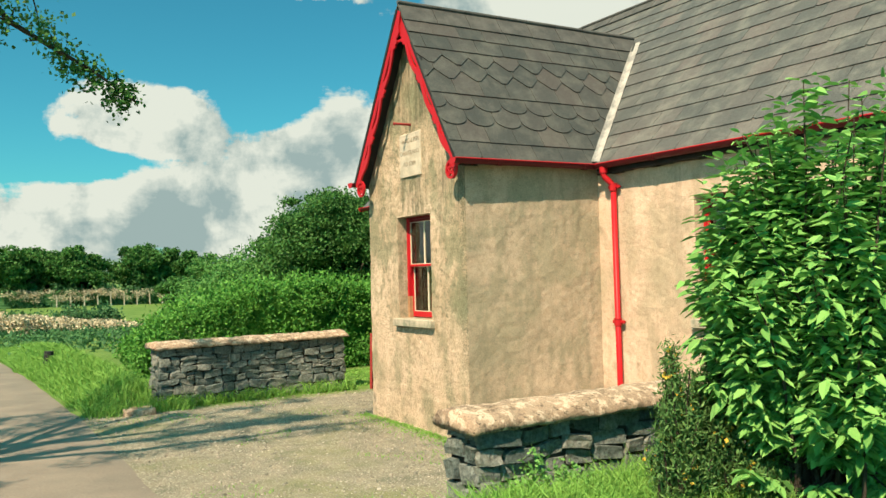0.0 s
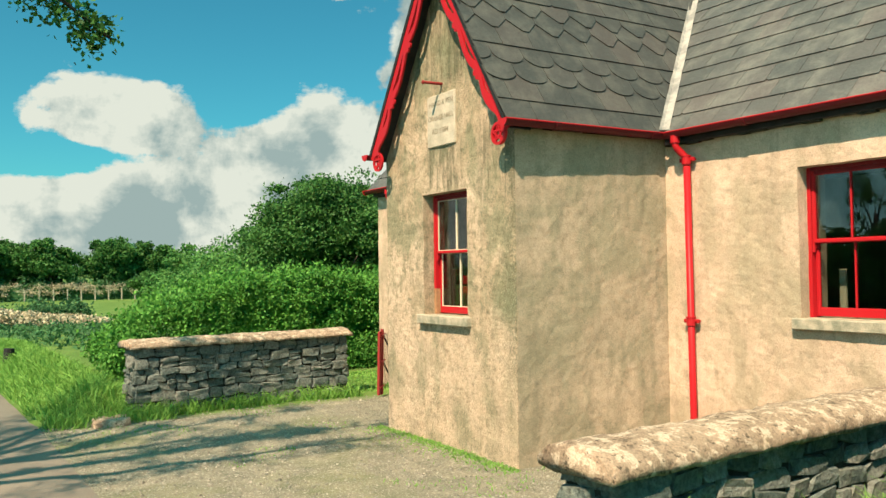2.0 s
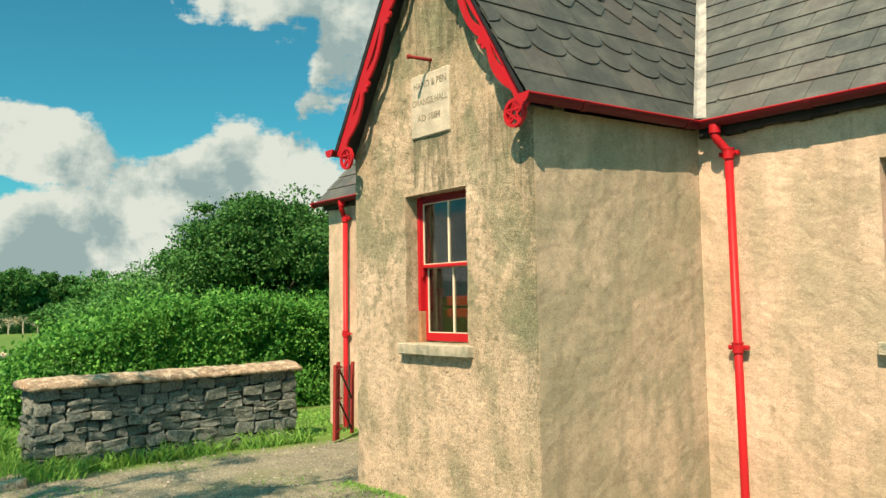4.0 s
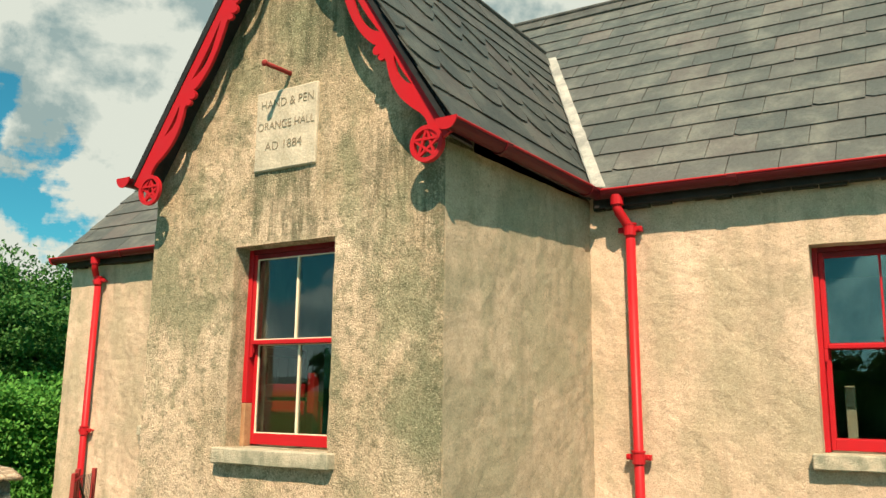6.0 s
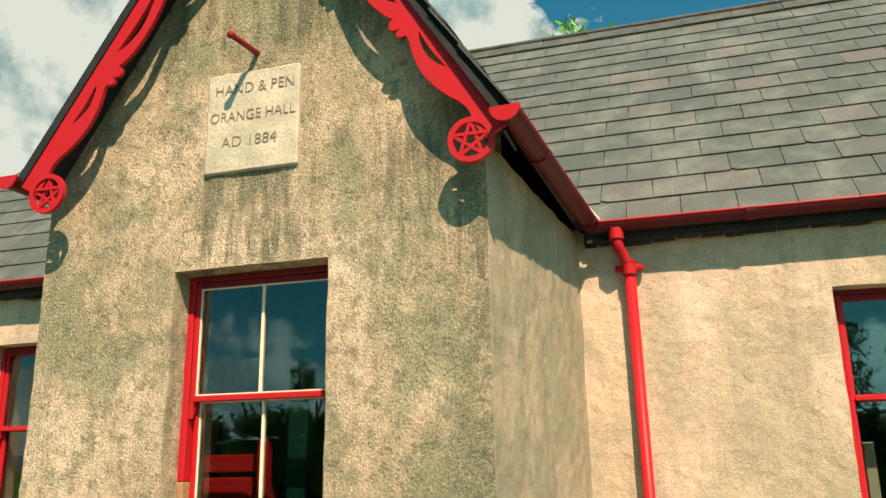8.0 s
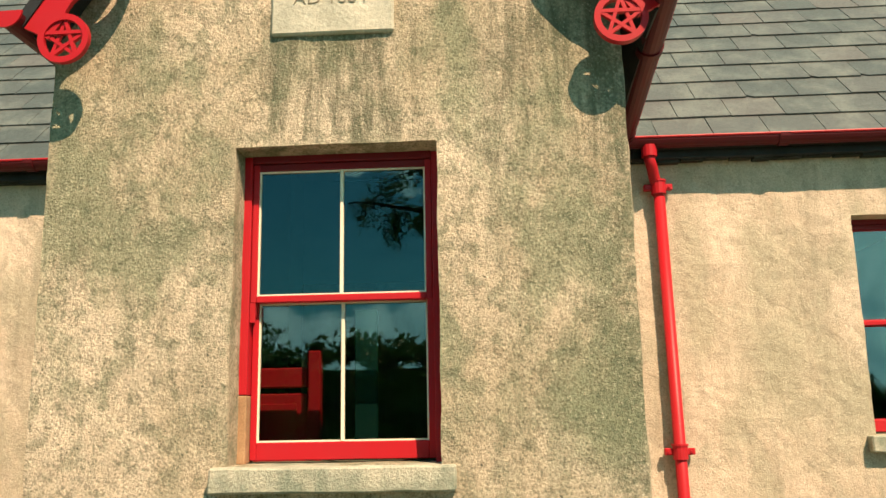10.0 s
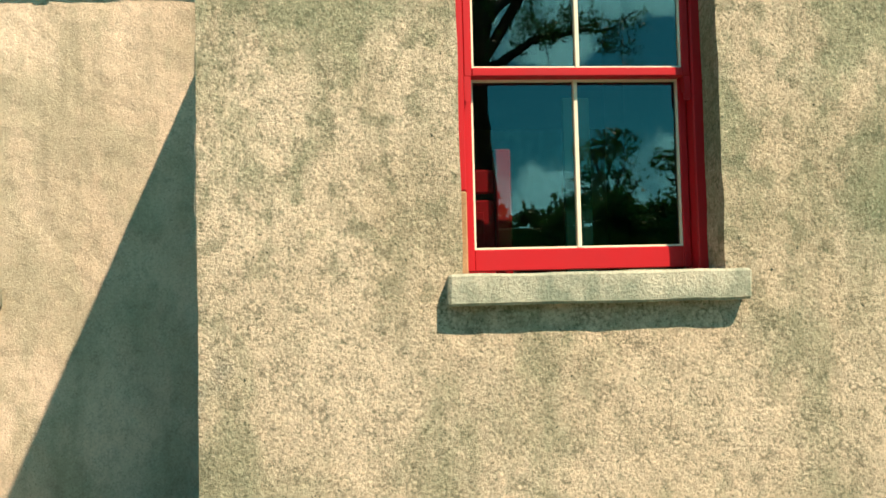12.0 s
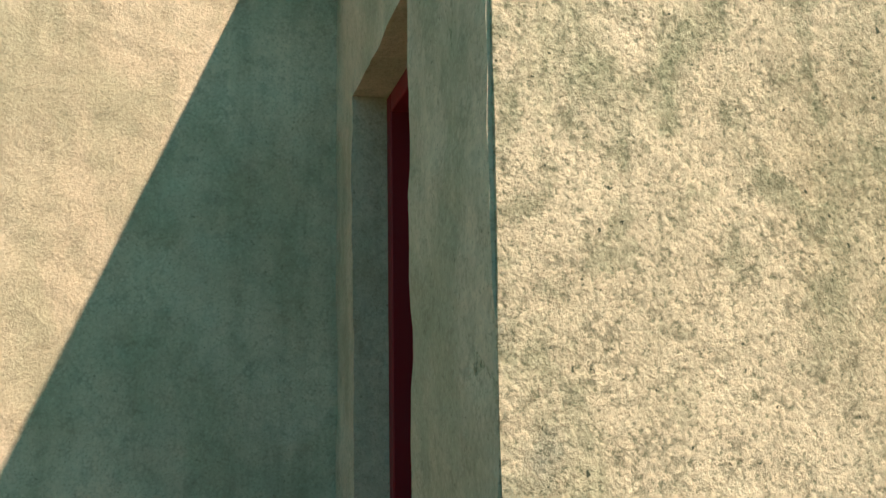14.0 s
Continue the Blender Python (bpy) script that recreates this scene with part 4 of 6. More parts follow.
def lay_slates(roof, origin, U, V, length, reach, gauge, width, keeps, shapes=None, joined=False, mat=SLATE):
    origin, U, V = Vector(origin), Vector(U).normalized(), Vector(V).normalized()
    N = U.cross(V)
    if N.z < 0:
        N = -N
    base = Matrix.Translation(origin) @ Matrix(((*U, 0), (*V, 0), (*N, 0), (0, 0, 0, 1))).transposed()
    cache, rest = {}, bmesh.new()
    rows = int(math.ceil(reach / gauge))
    for i in range(rows):
        v0 = i * gauge
        depth = min(gauge * 1.7, reach - v0)
        if depth < 0.03:
            continue
        kind = shapes.get(i, "") if shapes else ""
        u = -(i % 2) * width / 2 - 0.02
        while u < length:
            w = width - 0.005
            if kind == "scallop":
                tail = [(w / 2 - w / 2 * math.cos(math.pi * k / 10), 0.13 * (1 - math.sin(math.pi * k / 10))) for k in range(11)]
            elif kind == "point":
                tail = [(0, 0.15), (w * 0.40, 0.0), (w * 0.60, 0.0), (w, 0.15)]
            else:
                j = random.uniform(-0.004, 0.004)
                tail = [(0, max(0, j)), (w, max(0, -j))] if random.random() > 0.1 else [(0, 0.0), (w * 0.86, 0.0), (w, 0.03)]
            poly = tail + [(w, depth), (0, depth)]
            cut = clip_poly(clip_poly(poly, lambda a, b: a + u), lambda a, b: length - (a + u))
            for keep in keeps:
                cut = clip_poly(cut, lambda a, b: keep(a + u, b + v0)) if len(cut) > 2 else cut
            if len(cut) > 2:
                jig = Matrix.Translation((u, v0 + random.uniform(-0.003, 0.003), random.uniform(0, 0.002))) @ Matrix.Rotation(radians(random.gauss(0, 0.25)), 4, "Z")
                if joined:
                    me = slate_mesh(cut, gauge, mat)
                    me.transform(base @ jig)
                    rest.from_mesh(me)
                    bpy.data.meshes.remove(me)
                else:
                    key = tuple((round(a, 3), round(b, 3)) for a, b in cut)
                    if key not in cache:
                        cache[key] = slate_mesh(cut, gauge, mat)
                    ob = new("slate", cache[key])
                    ob.parent = roof
                    ob.matrix_basis = base @ jig
            u += width
    if joined:
        tagged(part("slates", rest, SLATE, roof), kind="stuff")
    else:
        rest.free()


ML = math.hypot(1, MSLOPE)
PL = math.hypot(1, PSLOPE)
MREACH = (RIDGE_X - MEAVE) * ML
PREACH = (MID - PEAVE0) * PL


def hall_keep(y0, sign):
    """Keeps what of the hall's slope stands over the porch roof."""
    def keep(u, v):
        p = (MEAVE + v / ML, y0 + sign * u)
        return mz(p[0]) - porch_height(p, -sign)
    return keep


lay_slates(roof_main, (MEAVE - 0.03, VERGE0, EAVE - 0.031), (0, 1, 0), (1, 0, MSLOPE), INNER.y - VERGE0, MREACH + 0.03, 0.272, 0.335, [hall_keep(VERGE0, 1)])
lay_slates(roof_main, (MEAVE - 0.03, VERGE1, EAVE - 0.031), (0, -1, 0), (1, 0, MSLOPE), VERGE1 - INNER.y, MREACH + 0.03, 0.272, 0.335, [hall_keep(VERGE1, -1)])
lay_slates(roof_main, (2 * RIDGE_X - MEAVE + 0.03, VERGE0, EAVE - 0.031), (0, 1, 0), (-1, 0, MSLOPE), VERGE1 - VERGE0, MREACH + 0.03, 0.272, 0.335, [], joined=True)
SHAPES = {2: "scallop", 3: "scallop", 5: "point", 6: "point"}
along = TWIST.to_3x3() @ Vector((1, 0, 0))
for y, s in ((PEAVE0, 1), (PEAVE1, -1)):
    start = TWIST @ Vector((GX - 0.02, y - s * 0.02, EAVE - 0.031))
    up_slope = TWIST.to_3x3() @ Vector((0, s, PSLOPE))

    def porch_keep(u, v):
        p = start + along * u + up_slope.normalized() * v
        return p.z + 0.031 - mz(p.x)

    lay_slates(roof_porch, start, along, up_slope, INNER.x - GX + 0.1, PREACH + 0.03, 0.245, 0.37, [porch_keep], SHAPES, mat=SLATE_PORCH)


# ---- ridge tiles and valley leads ----
def ridge_run(a, b, slope, across):
    """Angled ridge tiles with a roll, laid end to end from a to b."""
    a, b = Vector(a), Vector(b)
    d = (b - a).normalized()
    n = round((b - a).length / 0.46)
    step = (b - a).length / n
    across = Vector(across)
    rg = thing("ridge", "dark angled ridge tiles with a rounded roll on the slate roof", "ridge", a)
    for k in range(n):
        p, q = a + d * (k * step + 0.003), a + d * ((k + 1) * step - 0.003)
        bm = bmesh.new()
        for s in (-1, 1):
            o = across * s * 0.15 - Vector((0, 0, 0.15 * slope))
            up_ = Vector((0, 0, 0.045 + 0.004 * (k % 2)))
            slab(bm, [p + up_, q + up_, q + up_ + o, p + up_ + o], 0.016)
        tube(bm, [p + Vector((0, 0, 0.055)), q + Vector((0, 0, 0.055))], 0.026, 10)
        under(part("ridge_tile", bm, RIDGE), rg)


ridge_run(at(GX - 0.03, MID), INNER - Vector((0.05, 0, 0)), PSLOPE, (0, 1, 0))
ridge_run((RIDGE_X, VERGE0, RIDGE_Z), (RIDGE_X, VERGE1, RIDGE_Z), MSLOPE, (1, 0, 0))
for s, foot in ((1, FOOT0), (-1, FOOT1)):
    vl = thing("valley_lead", "pale grey lead strip in the roof valley", "flashing", foot)
    a, b = foot + Vector((-0.02, -s * 0.02, -0.01)), INNER + Vector((-0.05, -s * 0.04, -0.05))
    bm, rows = bmesh.new(), []
    for i in range(25):
        p = a + (b - a) * i / 24
        wob = [noise.noise(Vector((i * 0.7, k * 5, s))) * 0.008 for k in range(3)]
        line = [p + Vector((0.004, -s * (0.085 + wob[0]), 0.034)), p + Vector((0, 0, 0.034)), p + Vector((-0.045 + wob[1], 0.004 * s, 0.040))]
        rows.append([bm.verts.new(q) for q in line] + [bm.verts.new(q - Vector((0, 0, 0.012))) for q in reversed(line)])
    for x, y in zip(rows, rows[1:]):
        for k in range(6):
            bm.faces.new((x[k], x[(k + 1) % 6], y[(k + 1) % 6], y[k]))
    bm.faces.new(rows[0])
    bm.faces.new(rows[-1][::-1])
    under(part("strip", bm, LEAD), vl)

# ---- stone tablet, bracket ----
tablet = thing("stone_tablet", "pale stone tablet with carved lettering set in the gable", "tablet", (FX, 8.785, 3.3))
bm = rough_block((FX - 0.022, FX + 0.08, 8.528, 9.043, 3.033, 3.572), 0.003, 0.06)
slab_ob = under(part("slab", bm, SIGN_STONE), tablet)
# letters lie just proud of the slab; their dark colour imitates shaded grooves
for text, z, size, y in (("HAND & PEN", 3.452, 0.082, 9.0), ("ORANGE HALL", 3.305, 0.078, 9.02), ("AD 1884", 3.165, 0.082, 8.95)):
    cu = bpy.data.curves.new("lettering", "FONT")
    cu.body, cu.size, cu.extrude, cu.offset = text, size, 0.0016, -0.0012
    ob = bpy.data.objects.new("lettering", cu)
    me = bpy.data.meshes.new_from_object(ob)
    bpy.data.objects.remove(ob)
    me.materials.clear()
    me.materials.append(GROOVE_SHADE)
    wide = max(v.co.x for v in me.vertices)
    whole = bmesh.new()
    whole.from_mesh(me)
    bpy.data.meshes.remove(me)
    goal = {"HAND & PEN": 0.445, "ORANGE HALL": 0.475, "AD 1884": 0.31}[text]
    left = set(whole.faces)
    while left:
        grow, glyph = [left.pop()], []
        while grow:
            f = grow.pop()
            glyph.append(f)
            for e in f.edges:
                for k in e.link_faces:
                    if k in left:
                        left.remove(k)
                        grow.append(k)
        bm, seen = bmesh.new(), {}
        for f in glyph:
            for v in f.verts:
                if v not in seen:
                    seen[v] = bm.verts.new(v.co)
            bm.faces.new([seen[v] for v in f.verts])
        o = under(part("letter", bm, GROOVE_SHADE, None, "slightly raised letter, coloured dark like a shaded groove"), tablet)
        o.matrix_basis = Matrix.Translation((FX - 0.0245, y, z)) @ Matrix(((0, 0, -1, 0), (-1, 0, 0, 0), (0, 1, 0, 0), (0, 0, 0, 1))) @ Matrix.Diagonal((goal / wide, 1, 1, 1))
    whole.free()

iron = thing("wall_bracket", "rusty red iron bar sticking out of the gable", "bracket", (FX, 8.775, 3.67))
bm = bmesh.new()
tube(bm, [(FX + 0.05, 8.772, 3.672), (FX - 0.1, 8.79, 3.673), (4.70, 8.806, 3.674)], 0.016, 8)
tube(bm, [(4.715, 8.806, 3.674), (4.70, 8.807, 3.674), (4.688, 8.807, 3.674)], [0.017, 0.024, 0.015], 8)
under(part("bar", bm, IRON, smooth=True), iron)

# ---- the porch door ----
door = thing("door_1", "closed dark red boarded door in the shaded porch side", "door", (5.9, 9.86, 0), kind="structure")
x = DOOR[0] + 0.07
while x < DOOR[1] - 0.1:
    w = min(0.115, DOOR[1] - 0.07 - x)
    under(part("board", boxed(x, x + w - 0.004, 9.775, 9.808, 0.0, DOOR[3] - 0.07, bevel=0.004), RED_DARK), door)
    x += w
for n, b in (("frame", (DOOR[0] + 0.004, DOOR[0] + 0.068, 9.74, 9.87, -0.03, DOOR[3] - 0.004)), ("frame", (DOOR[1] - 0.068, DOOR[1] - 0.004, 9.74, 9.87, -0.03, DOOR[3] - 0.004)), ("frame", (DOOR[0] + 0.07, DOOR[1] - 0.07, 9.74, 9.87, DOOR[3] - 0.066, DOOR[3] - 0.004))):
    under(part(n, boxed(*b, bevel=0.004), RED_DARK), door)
bm = bmesh.new()
bmesh.ops.create_uvsphere(bm, u_segments=12, v_segments=8, radius=0.03, matrix=Matrix.Translation((DOOR[0] + 0.12, 9.845, 0.98)))
tube(bm, [(DOOR[0] + 0.12, 9.808, 0.98), (DOOR[0] + 0.12, 9.84, 0.98)], 0.012, 8)
under(part("knob", bm, BLACK_TRIM, None, "black round knob", smooth=True), door)

# ---- things seen through the porch window ----
cab = thing("cupboard", "red painted panelled cupboard inside the porch window", "cupboard", (5.6, 9.15, 0.08))
for n, b in (("post", (5.46, 5.52, 8.935, 8.995, 0.08, 1.765)), ("post", (5.46, 5.52, 9.40, 9.46, 0.08, 1.765)), ("top_panel", (5.47, 5.50, 8.997, 9.398, 1.60, 1.69)), ("body", (5.47, 5.72, 8.997, 9.398, 0.12, 1.575))):
    under(part(n, boxed(*b, bevel=0.006), RED_CUPBOARD), cab)
for z in (0.5, 1.25):
    under(part("panel", boxed(5.458, 5.468, 9.04, 9.36, z - 0.3, z + 0.28, bevel=0.004), RED_CUPBOARD), cab)
shutter = thing("shutter", "green painted wooden shutter leaf inside the porch window", "shutter", (5.36, 8.75, 0.08))
under(part("leaf", boxed(5.345, 5.37, 8.66, 8.76, 0.08, 1.93, bevel=0.004), GREEN_PAINT), shutter)

stay = thing("board", "pale cream board standing inside the hall window", "board", (7.14, 5.81, 0.08))
under(part("plank", boxed(7.125, 7.15, 5.80, 5.86, 0.08, 1.72, bevel=0.004), CREAM), stay)

# ---- leaves and grass ----
rng = np.random.default_rng(7)


def unit(v):
    return v / np.maximum(np.linalg.norm(v, axis=-1, keepdims=True), 1e-9)


def quads_object(name, verts, mat, parent=None, smooth=False, per=4):
    """Many small separate quads as one mesh: verts is (N, 4, 3)."""
    n = len(verts)
    me = bpy.data.meshes.new(name)
    me.vertices.add(n * 4)
    me.vertices.foreach_set("co", np.ascontiguousarray(verts, dtype=np.float32).ravel())
    me.loops.add(n * 4)
    me.loops.foreach_set("vertex_index", np.arange(n * 4, dtype=np.int32))
    me.polygons.add(n)
    me.polygons.foreach_set("loop_start", np.arange(0, n * 4, 4, dtype=np.int32))
    me.update(calc_edges=True)
    me.materials.append(mat)
    ob = new(name, me)
    if parent:
        under(ob, parent)
    return ob


def leaf_quads(at, size, along=None, wide=0.55, spread=1.0):
    """Pointed leaves at the places at, of the length size, along a direction or any."""
    n = len(at)
    d = rng.normal(size=(n, 3)) * spread
    if along is not None:
        d = d + along
    d = unit(d)
    s = unit(np.cross(d, rng.normal(size=(n, 3))))
    up_ = np.cross(s, d)
    L = (size * rng.uniform(0.7, 1.25, n))[:, None]
    base, tip = at - d * L * 0.5, at + d * L * 0.5 - up_ * L * 0.08
    midp = at + up_ * L * 0.06
    return np.stack([base, midp + s * L * wide * 0.5, tip, midp - s * L * wide * 0.5], 1)


def clump_points(clumps, per, shell=0.55):
    """Points in ellipsoids (x, y, z, rx, ry, rz), thicker towards the outside, with a lumpy surface."""
    res = []
    for x, y, z, rx, ry, rz in clumps:
        d = unit(rng.normal(size=(per, 3)))
        ph = np.sin(d @ np.array([5.1, 2.3, 1.7]) + x * 3) + np.sin(d @ np.array([-2.2, 6.3, 3.9]) + y * 5) + np.sin(d @ np.array([3.3, -4.1, 6.9]) + z * 7)
        r = (rng.uniform(shell ** 2, 1, per) ** 0.5) * (1 + 0.13 * ph)
        res.append(np.array([x, y, z]) + d * r[:, None] * np.array([rx, ry, rz]))
    return np.concatenate(res)


def sub_clumps(x, y, z, rx, ry, rz, n, size, vary=0.45):
    """Smaller clumps spread over a large form, for an uneven outline."""
    d = unit(rng.normal(size=(n, 3)))
    d[:, 2] = d[:, 2] * 0.8 + 0.1
    d = unit(d)
    r = rng.uniform(0.5, 1.0, n)[:, None]
    c = np.array([x, y, z]) + d * r * np.array([rx, ry, rz])
    s = rng.uniform(1 - vary, 1 + vary, n) * size
    return [(*p, k * 1.15, k * 1.15, k * 0.8) for p, k in zip(c, s)]


def sprays(clumps, each, share=0.42):
    """Leafy sprays that sit on the clumps, most of them on the upper and outer side."""
    res = []
    for x, y, z, rx, ry, rz in clumps:
        d = unit(rng.normal(size=(each, 3)) + np.array([0, 0, 0.35]))
        c = np.array([x, y, z]) + d * np.array([rx, ry, rz]) * rng.uniform(0.6, 1.0, (each, 1))
        k = rng.uniform(0.6, 1.3, each) * share
        res += [(*p, rx * q, ry * q, rz * q * 0.75) for p, q in zip(c, k)]
    return res


def tree(name, label, x, y, height, spread, trunk_r, leaf, mat, leaves, clumps=26, base=None, group="", size=None, category="tree"):
    g = ground_height(x, y) if base is None else base
    tr = thing(name, label, category, (x, y, g), group)
    bm = bmesh.new()
    top = height * 0.62
    tube(bm, [(x, y, g - 0.1), (x + 0.05, y, g + height * 0.2), (x - 0.05, y + 0.05, g + top * 0.7), (x, y, g + top)], [trunk_r * 1.3, trunk_r, trunk_r * 0.7, trunk_r * 0.3], 9)
    for k in range(6):
        a = k * 1.05 + x
        z0 = g + height * (0.2 + 0.06 * k)
        tube(bm, [(x, y, z0), (x + math.cos(a) * spread * 0.4, y + math.sin(a) * spread * 0.4, z0 + height * 0.15), (x + math.cos(a) * spread * 0.75, y + math.sin(a) * spread * 0.75, z0 + height * 0.25)], [trunk_r * 0.5, trunk_r * 0.3, trunk_r * 0.1], 6)
    under(part("trunk", bm, BARK, smooth=True), tr)
    cl = sub_clumps(x, y, g + height * 0.58, spread * 0.85, spread * 0.85, height * 0.36, clumps, size or spread * 0.3)
    each = 16
    pts = np.concatenate([clump_points(cl, leaves // clumps // 4, 0.3), clump_points(sprays(cl, each, 0.36), leaves * 3 // clumps // each // 4 + 1, 0.45)])
    quads_object("crown", leaf_quads(pts, leaf, np.array([0, 0, -0.2])), mat, tr)
    return tr


def grass_quads(xy, length, lean=0.35, width=0.008, ground=None):
    n = len(xy)
    z = np.array([(ground or ground_height)(float(a), float(b)) for a, b in xy])
    base = np.c_[xy, z - 0.02]
    L = (length * rng.uniform(0.5, 1.25, n))[:, None]
    d = np.c_[rng.normal(size=(n, 2)) * lean, np.ones(n)]
    d = unit(d)
    s = unit(np.cross(d, rng.normal(size=(n, 3)))) * width * rng.uniform(0.6, 1.4, n)[:, None]
    bend = np.c_[rng.normal(size=(n, 2)) * 0.22, -0.12 * np.ones(n)] * L
    mid_, tip = base + d * L * 0.6, base + d * L + bend
    low = np.stack([base - s, base + s, mid_ + s * 0.8, mid_ - s * 0.8], 1)
    high = np.stack([mid_ - s * 0.8, mid_ + s * 0.8, tip + s * 0.1, tip - s * 0.1], 1)
    return np.concatenate([low, high])


def scatter(n, x0, x1, y0, y1, keep=None):
    p = np.c_[rng.uniform(x0, x1, n), rng.uniform(y0, y1, n)]
    if keep is not None:
        p = p[[bool(keep(a, b)) for a, b in p]]
    return p


def stuff(ob, label, category):
    return tagged(ob, label, category, kind="stuff")


# tall grass on the bank before the low wall
def tuft(a, b):
    return noise.noise(Vector((a * 1.7, b * 1.7, 4))) > random.uniform(-0.9, 0.3)


bank = scatter(90000, 2.0, 6.6, 0.9, 4.22, lambda a, b: a > 2.0 + 0.25 * math.sin(b * 2) and tuft(a, b) and b > 0.45 * a - 1.6)
quads = grass_quads(bank, 0.30, 0.42, 0.0042)
stuff(quads_object("grass", quads, BLADE), "long bright green grass on the bank before the low wall", "grass")
verge = np.concatenate([scatter(60000, -0.6, 3.1, 12.0, 28.0, lambda a, b: a > road_edge(b) + 0.0 + 0.1 * noise.noise(Vector((b, 2, 0)))), scatter(4000, 2.6, 5.8, 11.9, 12.5, lambda a, b: b > 12.32 - 0.2 * noise.noise(Vector((a * 2, 1, 0))))])


vq = grass_quads(verge, 0.24, 0.42, 0.006)
stuff(quads_object("grass", vq, BLADE), "rough green verge grass beside the road", "grass")
weeds = np.concatenate([np.c_[4.88 - rng.exponential(0.09, 2600), rng.uniform(7.5, 10.1, 2600)], np.c_[rng.uniform(4.9, 6.7, 160), 7.5 - rng.exponential(0.06, 160)], scatter(1500, 2.9, 6.4, 4.7, 5.4), scatter(9000, 1.7, 4.8, 5.0, 12.2, lambda a, b: noise.noise(Vector((a * 0.9, b * 0.9, 8))) > 0.28)])
stuff(quads_object("weeds", grass_quads(weeds, 0.06, 0.6, 0.0045), BLADE), "low weeds and grass along the wall foot and in the gravel", "weeds")
back = scatter(9000, 5.75, 9.5, 12.6, 15.3)
stuff(quads_object("grass", grass_quads(back, 0.06, 0.5, 0.01), BLADE), "short mown grass behind the stone wall", "grass")


def pebbles():
    m = stone_material("yard pebbles", [(0.16, 0.165, 0.14), (0.30, 0.295, 0.25), (0.24, 0.235, 0.2), (0.5, 0.48, 0.41)], False, 0.2)
    p = scatter(15000, 1.5, 6.6, 4.7, 12.3, lambda a, b: a > road_edge(b) - 0.1 and not (a > 4.85 and 7.4 < b < 10.1) and noise.noise(Vector((a * 1.3, b * 1.3, 2))) > random.uniform(-0.8, 0.4))
    n = len(p)
    z = np.array([ground_height(float(a), float(b)) for a, b in p])
    r = rng.uniform(0.006, 0.013, n) * (1 + 0.9 * (rng.uniform(0, 1, n) > 0.93))
    a0 = rng.uniform(0, 6.28, n)
    ring = [np.c_[p[:, 0] + r * rng.uniform(0.8, 1.3, n) * np.cos(a0 + k * 1.5708), p[:, 1] + r * rng.uniform(0.8, 1.3, n) * np.sin(a0 + k * 1.5708), z - 0.002] for k in range(4)]
    cap = [0.55 * q + 0.45 * np.c_[p, z] + np.c_[np.zeros((n, 2)), r * rng.uniform(0.5, 0.9, n)] for q in ring]
    verts = np.stack(ring + cap, 1).reshape(-1, 3)
    loop = np.array([[k, (k + 1) % 4, 4 + (k + 1) % 4, 4 + k] for k in range(4)] + [[4, 5, 6, 7]])
    me = bpy.data.meshes.new("pebbles")
    me.from_pydata(verts.tolist(), [], (loop[None] + 8 * np.arange(n)[:, None, None]).reshape(-1, 4).tolist())
    me.materials.append(m)
    stuff(new("pebbles", me), "small loose grey and pale stones strewn over the yard", "pebbles")


pebbles()


